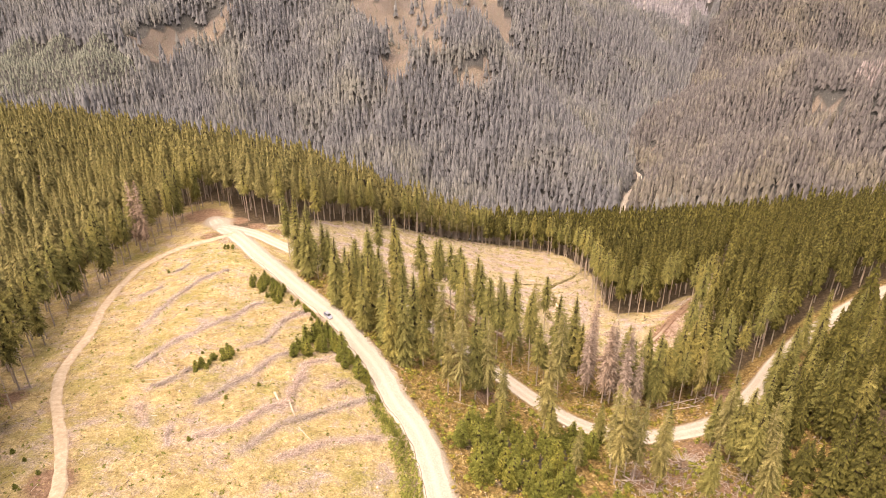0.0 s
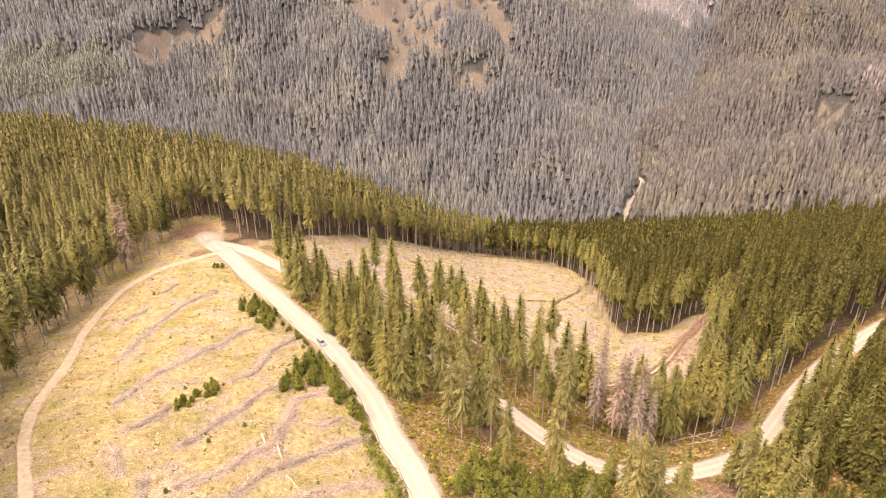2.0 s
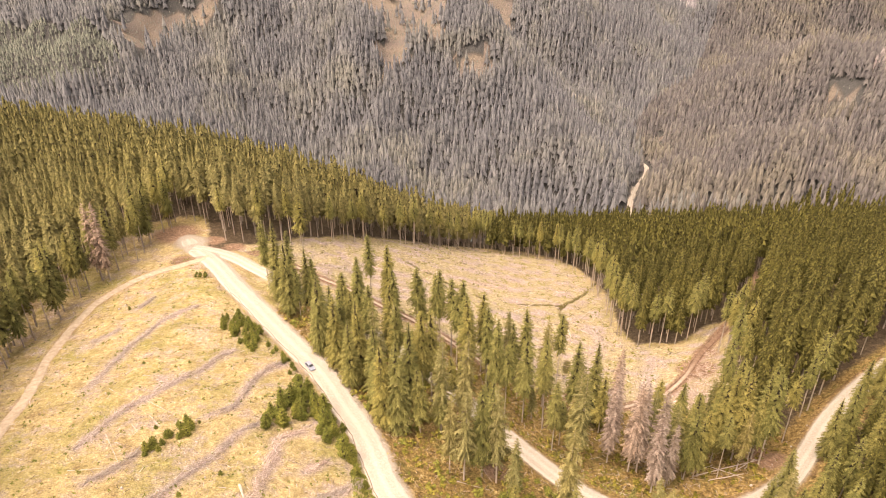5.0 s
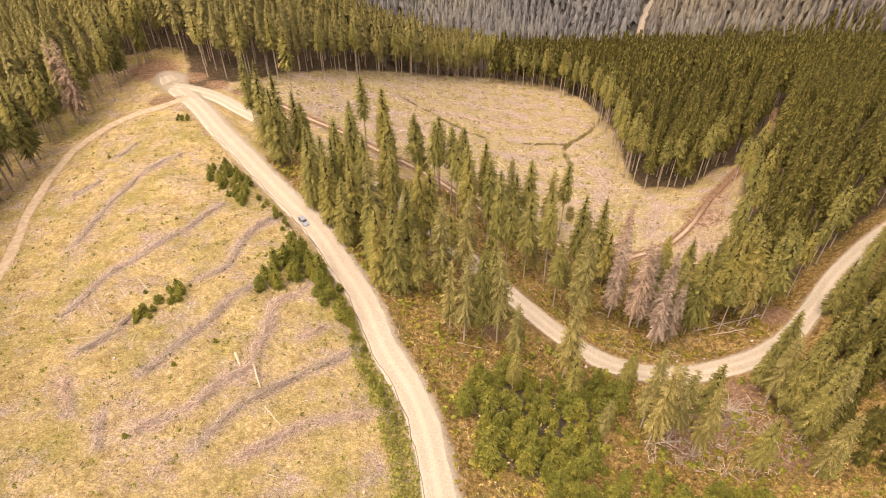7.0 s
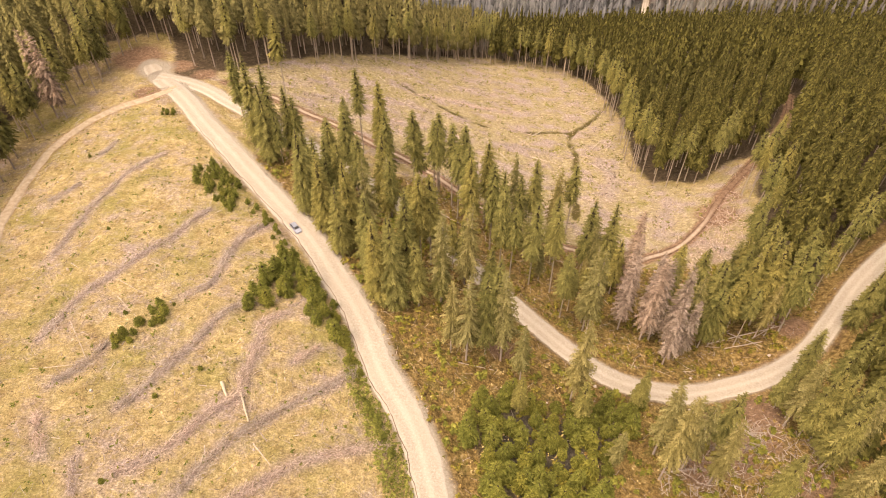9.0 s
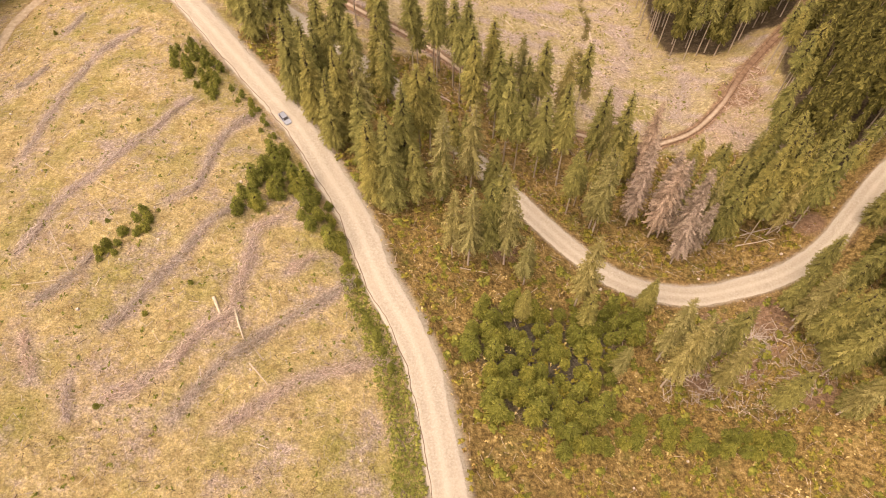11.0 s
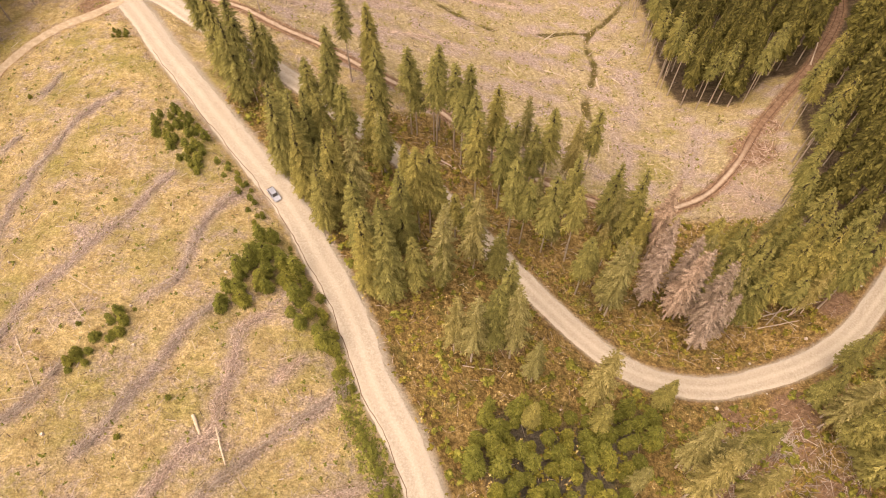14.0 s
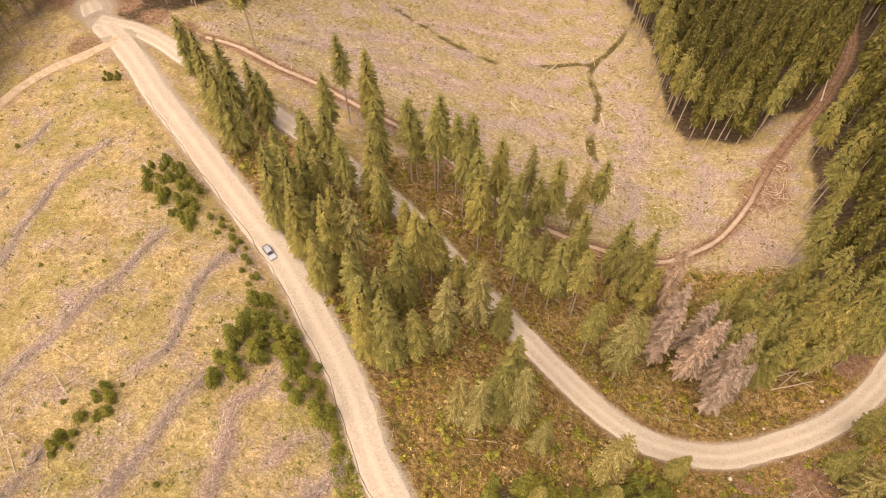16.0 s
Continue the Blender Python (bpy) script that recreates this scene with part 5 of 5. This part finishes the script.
def root_plate(x, y):
    """A torn-up heap of roots, earth and broken trunks."""
    rng = random.Random(4)
    z = height(x, y)
    top = tagged(new("root_heap"), "torn-up root plate with grey broken roots and dark earth", "roots")
    verts, faces = [], []
    for _ in range(120):
        way, up, size = rng.uniform(0, 6.28), rng.uniform(-0.1, 0.9), rng.uniform(1.0, 3.6)
        a = (rng.uniform(-1, 1), rng.uniform(-1, 1), rng.uniform(0.1, 0.9))
        b = (a[0] + math.cos(way) * size, a[1] + math.sin(way) * size, a[2] + up * size * 0.5)
        stick(verts, faces, a, b, rng.uniform(0.05, 0.14), 0.03)
    roots = new("root_tangle", mesh_of("root_tangle", verts, faces, [GREYWOOD]))
    bm = bmesh.new()
    bmesh.ops.create_icosphere(bm, subdivisions=3, radius=2.2)
    for v in bm.verts:
        v.co *= 0.8 + 0.5 * noise.noise(v.co * 1.3)
        v.co.z *= 0.7
    me = bpy.data.meshes.new("earth")
    bm.to_mesh(me)
    bm.free()
    me.materials.append(RUT)
    earth = new("earth", me)
    for ob in (roots, earth):
        ob.parent = top
    top.matrix_basis = pose(x, y, z + 0.2) @ Matrix.Diagonal((1.35, 1.35, 1.2, 1))
    return top


root_plate(70.8, 149.7)
BANK_GREEN = [(20, 194), (28, 185.5), (38, 176.5), (46, 170.8), (52, 170), (52, 173), (42, 179.5), (32, 188.5), (24, 197)]
p = scatter(BANK_GREEN, 1.2, 81, 0.2)
cover("bank_shrubs", p, np.random.RandomState(81).uniform(0.4, 1.1, len(p)), VERGE_GREEN, "yellow-green plants on the road bank", 8, 81, 0.8)


def rock(x, y, r, seed):
    bm = bmesh.new()
    bmesh.ops.create_icosphere(bm, subdivisions=2, radius=r)
    for v in bm.verts:
        v.co *= 0.8 + 0.45 * noise.noise(v.co * (1.2 / r) + Vector((seed, 0, 0)))
        v.co.z *= 0.65
    me = bpy.data.meshes.new("rock")
    bm.to_mesh(me)
    bm.free()
    me.materials.append(ROCK)
    ob = new("rock", me)
    ob.matrix_basis = pose(x, y, height(x, y) + r * 0.2, 0, 0, seed * 40)
    return tagged(ob, "pale angular rock beside the gravel road", "rock", "roadside rocks")


rng_rock = random.Random(12)
for n in range(16):
    i = rng_rock.randrange(90, len(LOWER_ROAD) - 40)
    a = LOWER_ROAD[i] - LOWER_ROAD[i - 1]
    a = np.array([a[1], -a[0]]) / np.linalg.norm(a) * rng_rock.choice((-1, 1)) * rng_rock.uniform(3.4, 4.6)
    rock(float(LOWER_ROAD[i][0] + a[0]), float(LOWER_ROAD[i][1] + a[1]), rng_rock.uniform(0.16, 0.34), n)


# ---- the parked car
def paint(name, colour, rough, metal=0.0):
    m, t, b = material(name, rough)
    n = noise_at(t, 3.0, 4)
    t.links.new(mixed(t, maths(t, "MULTIPLY", n, 0.25), colour, (0.35, 0.30, 0.24)), b.inputs["Base Color"])
    b.inputs["Metallic"].default_value = metal
    b.inputs["Specular IOR Level"].default_value = 0.5
    return m


CAR_PAINT = paint("silver_car_paint", (0.34, 0.38, 0.46), 0.35, 0.3)
CAR_GLASS = paint("tinted_car_glass", (0.015, 0.018, 0.022), 0.12)
RUBBER = paint("tyre_rubber", (0.02, 0.02, 0.02), 0.8)
ALLOY = paint("wheel_alloy", (0.5, 0.5, 0.5), 0.4, 0.8)
LAMP = paint("headlight_glass", (0.75, 0.76, 0.78), 0.1)
TAIL = paint("tail_light_red", (0.35, 0.02, 0.02), 0.2)


def part(name, bm, mat, parent, label=""):
    bmesh.ops.recalc_face_normals(bm, faces=bm.faces)
    me = bpy.data.meshes.new(name)
    bm.to_mesh(me)
    bm.free()
    me.materials.append(mat)
    ob = new(name, me)
    ob.parent = parent
    return tagged(ob, label) if label else ob


def loft(sections):
    """Closed rings of equal length joined into a shell with ends."""
    bm = bmesh.new()
    rings = [[bm.verts.new(p_) for p_ in ring] for ring in sections]
    n = len(rings[0])
    for a, b in zip(rings, rings[1:]):
        for i in range(n):
            bm.faces.new((a[i], a[(i + 1) % n], b[(i + 1) % n], b[i]))
    bm.faces.new(rings[0])
    bm.faces.new(rings[-1])
    return bm


def slab(corners, thick):
    """A pane through four corners, with thickness along its normal."""
    a, b, c, d = (Vector(v) for v in corners)
    n = (b - a).cross(d - a).normalized() * thick
    return loft([[a, b, c, d], [a + n, b + n, c + n, d + n]])


def build_car(m):
    car = tagged(new("car"), "silver-blue estate car parked on the gravel road", "car")

    def ring(y, half, low, high, tuck):
        return [(-half, y, low + 0.12), (-half + 0.1, y, low), (half - 0.1, y, low), (half, y, low + 0.12), (half, y, high - 0.15), (half - tuck, y, high), (-half + tuck, y, high), (-half, y, high - 0.15)]

    part("body", loft([ring(-2.15, 0.72, 0.35, 0.66, 0.1), ring(-1.95, 0.86, 0.24, 0.78, 0.1), ring(-1.0, 0.9, 0.2, 0.92, 0.08), ring(0.0, 0.9, 0.2, 0.95, 0.06), ring(1.4, 0.9, 0.2, 0.97, 0.06), ring(2.05, 0.86, 0.26, 0.95, 0.08), ring(2.18, 0.76, 0.36, 0.85, 0.1)]), CAR_PAINT, car)

    def cab(y, low_half, high_half, low, high):
        return [(-low_half, y, low), (low_half, y, low), (high_half, y, high), (-high_half, y, high)]

    part("cabin", loft([cab(-1.0, 0.8, 0.76, 0.9, 0.96), cab(-0.35, 0.82, 0.62, 0.9, 1.40), cab(0.4, 0.82, 0.64, 0.92, 1.47), cab(1.5, 0.82, 0.62, 0.92, 1.42), cab(2.05, 0.8, 0.7, 0.9, 1.0)]), CAR_PAINT, car)
    part("windscreen", slab(((-0.70, -0.97, 0.99), (0.70, -0.97, 0.99), (0.58, -0.40, 1.40), (-0.58, -0.40, 1.40)), 0.03), CAR_GLASS, car, "dark tinted windscreen")
    part("rear_window", slab(((0.66, 2.03, 1.04), (-0.66, 2.03, 1.04), (-0.56, 1.58, 1.40), (0.56, 1.58, 1.40)), 0.03), CAR_GLASS, car, "dark tinted rear window")
    for s in (-1, 1):
        for y0, y1 in ((-0.55, 0.42), (0.5, 1.5)):
            low0, low1 = 0.80 * s, 0.82 * s
            corners = ((low0, y0, 1.0), (low1, y1, 1.0), (0.665 * s, y1 - 0.05, 1.38), (0.66 * s, y0 + (0.3 if y0 < 0 else 0.05), 1.36))
            part("side_window", slab(corners if s > 0 else corners[::-1], 0.025), CAR_GLASS, car, "dark side window")
        lamp = ((s * 0.52, -2.13, 0.62), (s * 0.80, -2.0, 0.64), (s * 0.80, -1.93, 0.78), (s * 0.52, -2.05, 0.76))
        part("headlight", slab(lamp if s > 0 else lamp[::-1], 0.04), LAMP, car, "clear headlight")
        tail = ((s * 0.86, 2.06, 0.7), (s * 0.6, 2.17, 0.7), (s * 0.6, 2.13, 0.92), (s * 0.84, 2.04, 0.92))
        part("tail_light", slab(tail if s > 0 else tail[::-1], 0.04), TAIL, car, "red tail light")
        mirror = bmesh.new()
        bmesh.ops.create_icosphere(mirror, subdivisions=2, radius=0.11, matrix=Matrix.Translation((s * 1.0, -0.6, 1.02)) @ Matrix.Diagonal((1, 0.7, 0.8, 1)))
        part("wing_mirror", mirror, CAR_PAINT, car)
        for y in (-1.35, 1.35):
            bm = bmesh.new()
            place = Matrix.Translation((s * 0.82, y, 0.32)) @ Matrix.Rotation(radians(90), 4, "Y")
            bmesh.ops.create_cone(bm, cap_ends=True, segments=20, radius1=0.32, radius2=0.32, depth=0.2, matrix=place)
            bmesh.ops.bevel(bm, geom=[e for e in bm.edges if len(e.link_faces) == 2 and e.calc_face_angle() > 1], offset=0.03, segments=2, affect="EDGES")
            wheel = part("wheel", bm, RUBBER, car, "black tyre on an alloy rim")
            bm = bmesh.new()
            bmesh.ops.create_cone(bm, cap_ends=True, segments=14, radius1=0.2, radius2=0.17, depth=0.215, matrix=Matrix.Translation((s * 0.825, y, 0.32)) @ Matrix.Rotation(radians(90 * s), 4, "Y"))
            part("rim", bm, ALLOY, wheel, "silver alloy rim")
    car.matrix_basis = m
    return car


i_car = int(np.argmin(np.hypot(UPPER_ROAD[:, 0] + 40.5, UPPER_ROAD[:, 1] - 206.5)))
d_car = UPPER_ROAD[i_car + 2] - UPPER_ROAD[i_car - 2]
build_car(pose(-40.6, 206.4, LEVELS[0][i_car] + 0.06, 0, 0, math.degrees(math.atan2(d_car[1], d_car[0])) + 90))
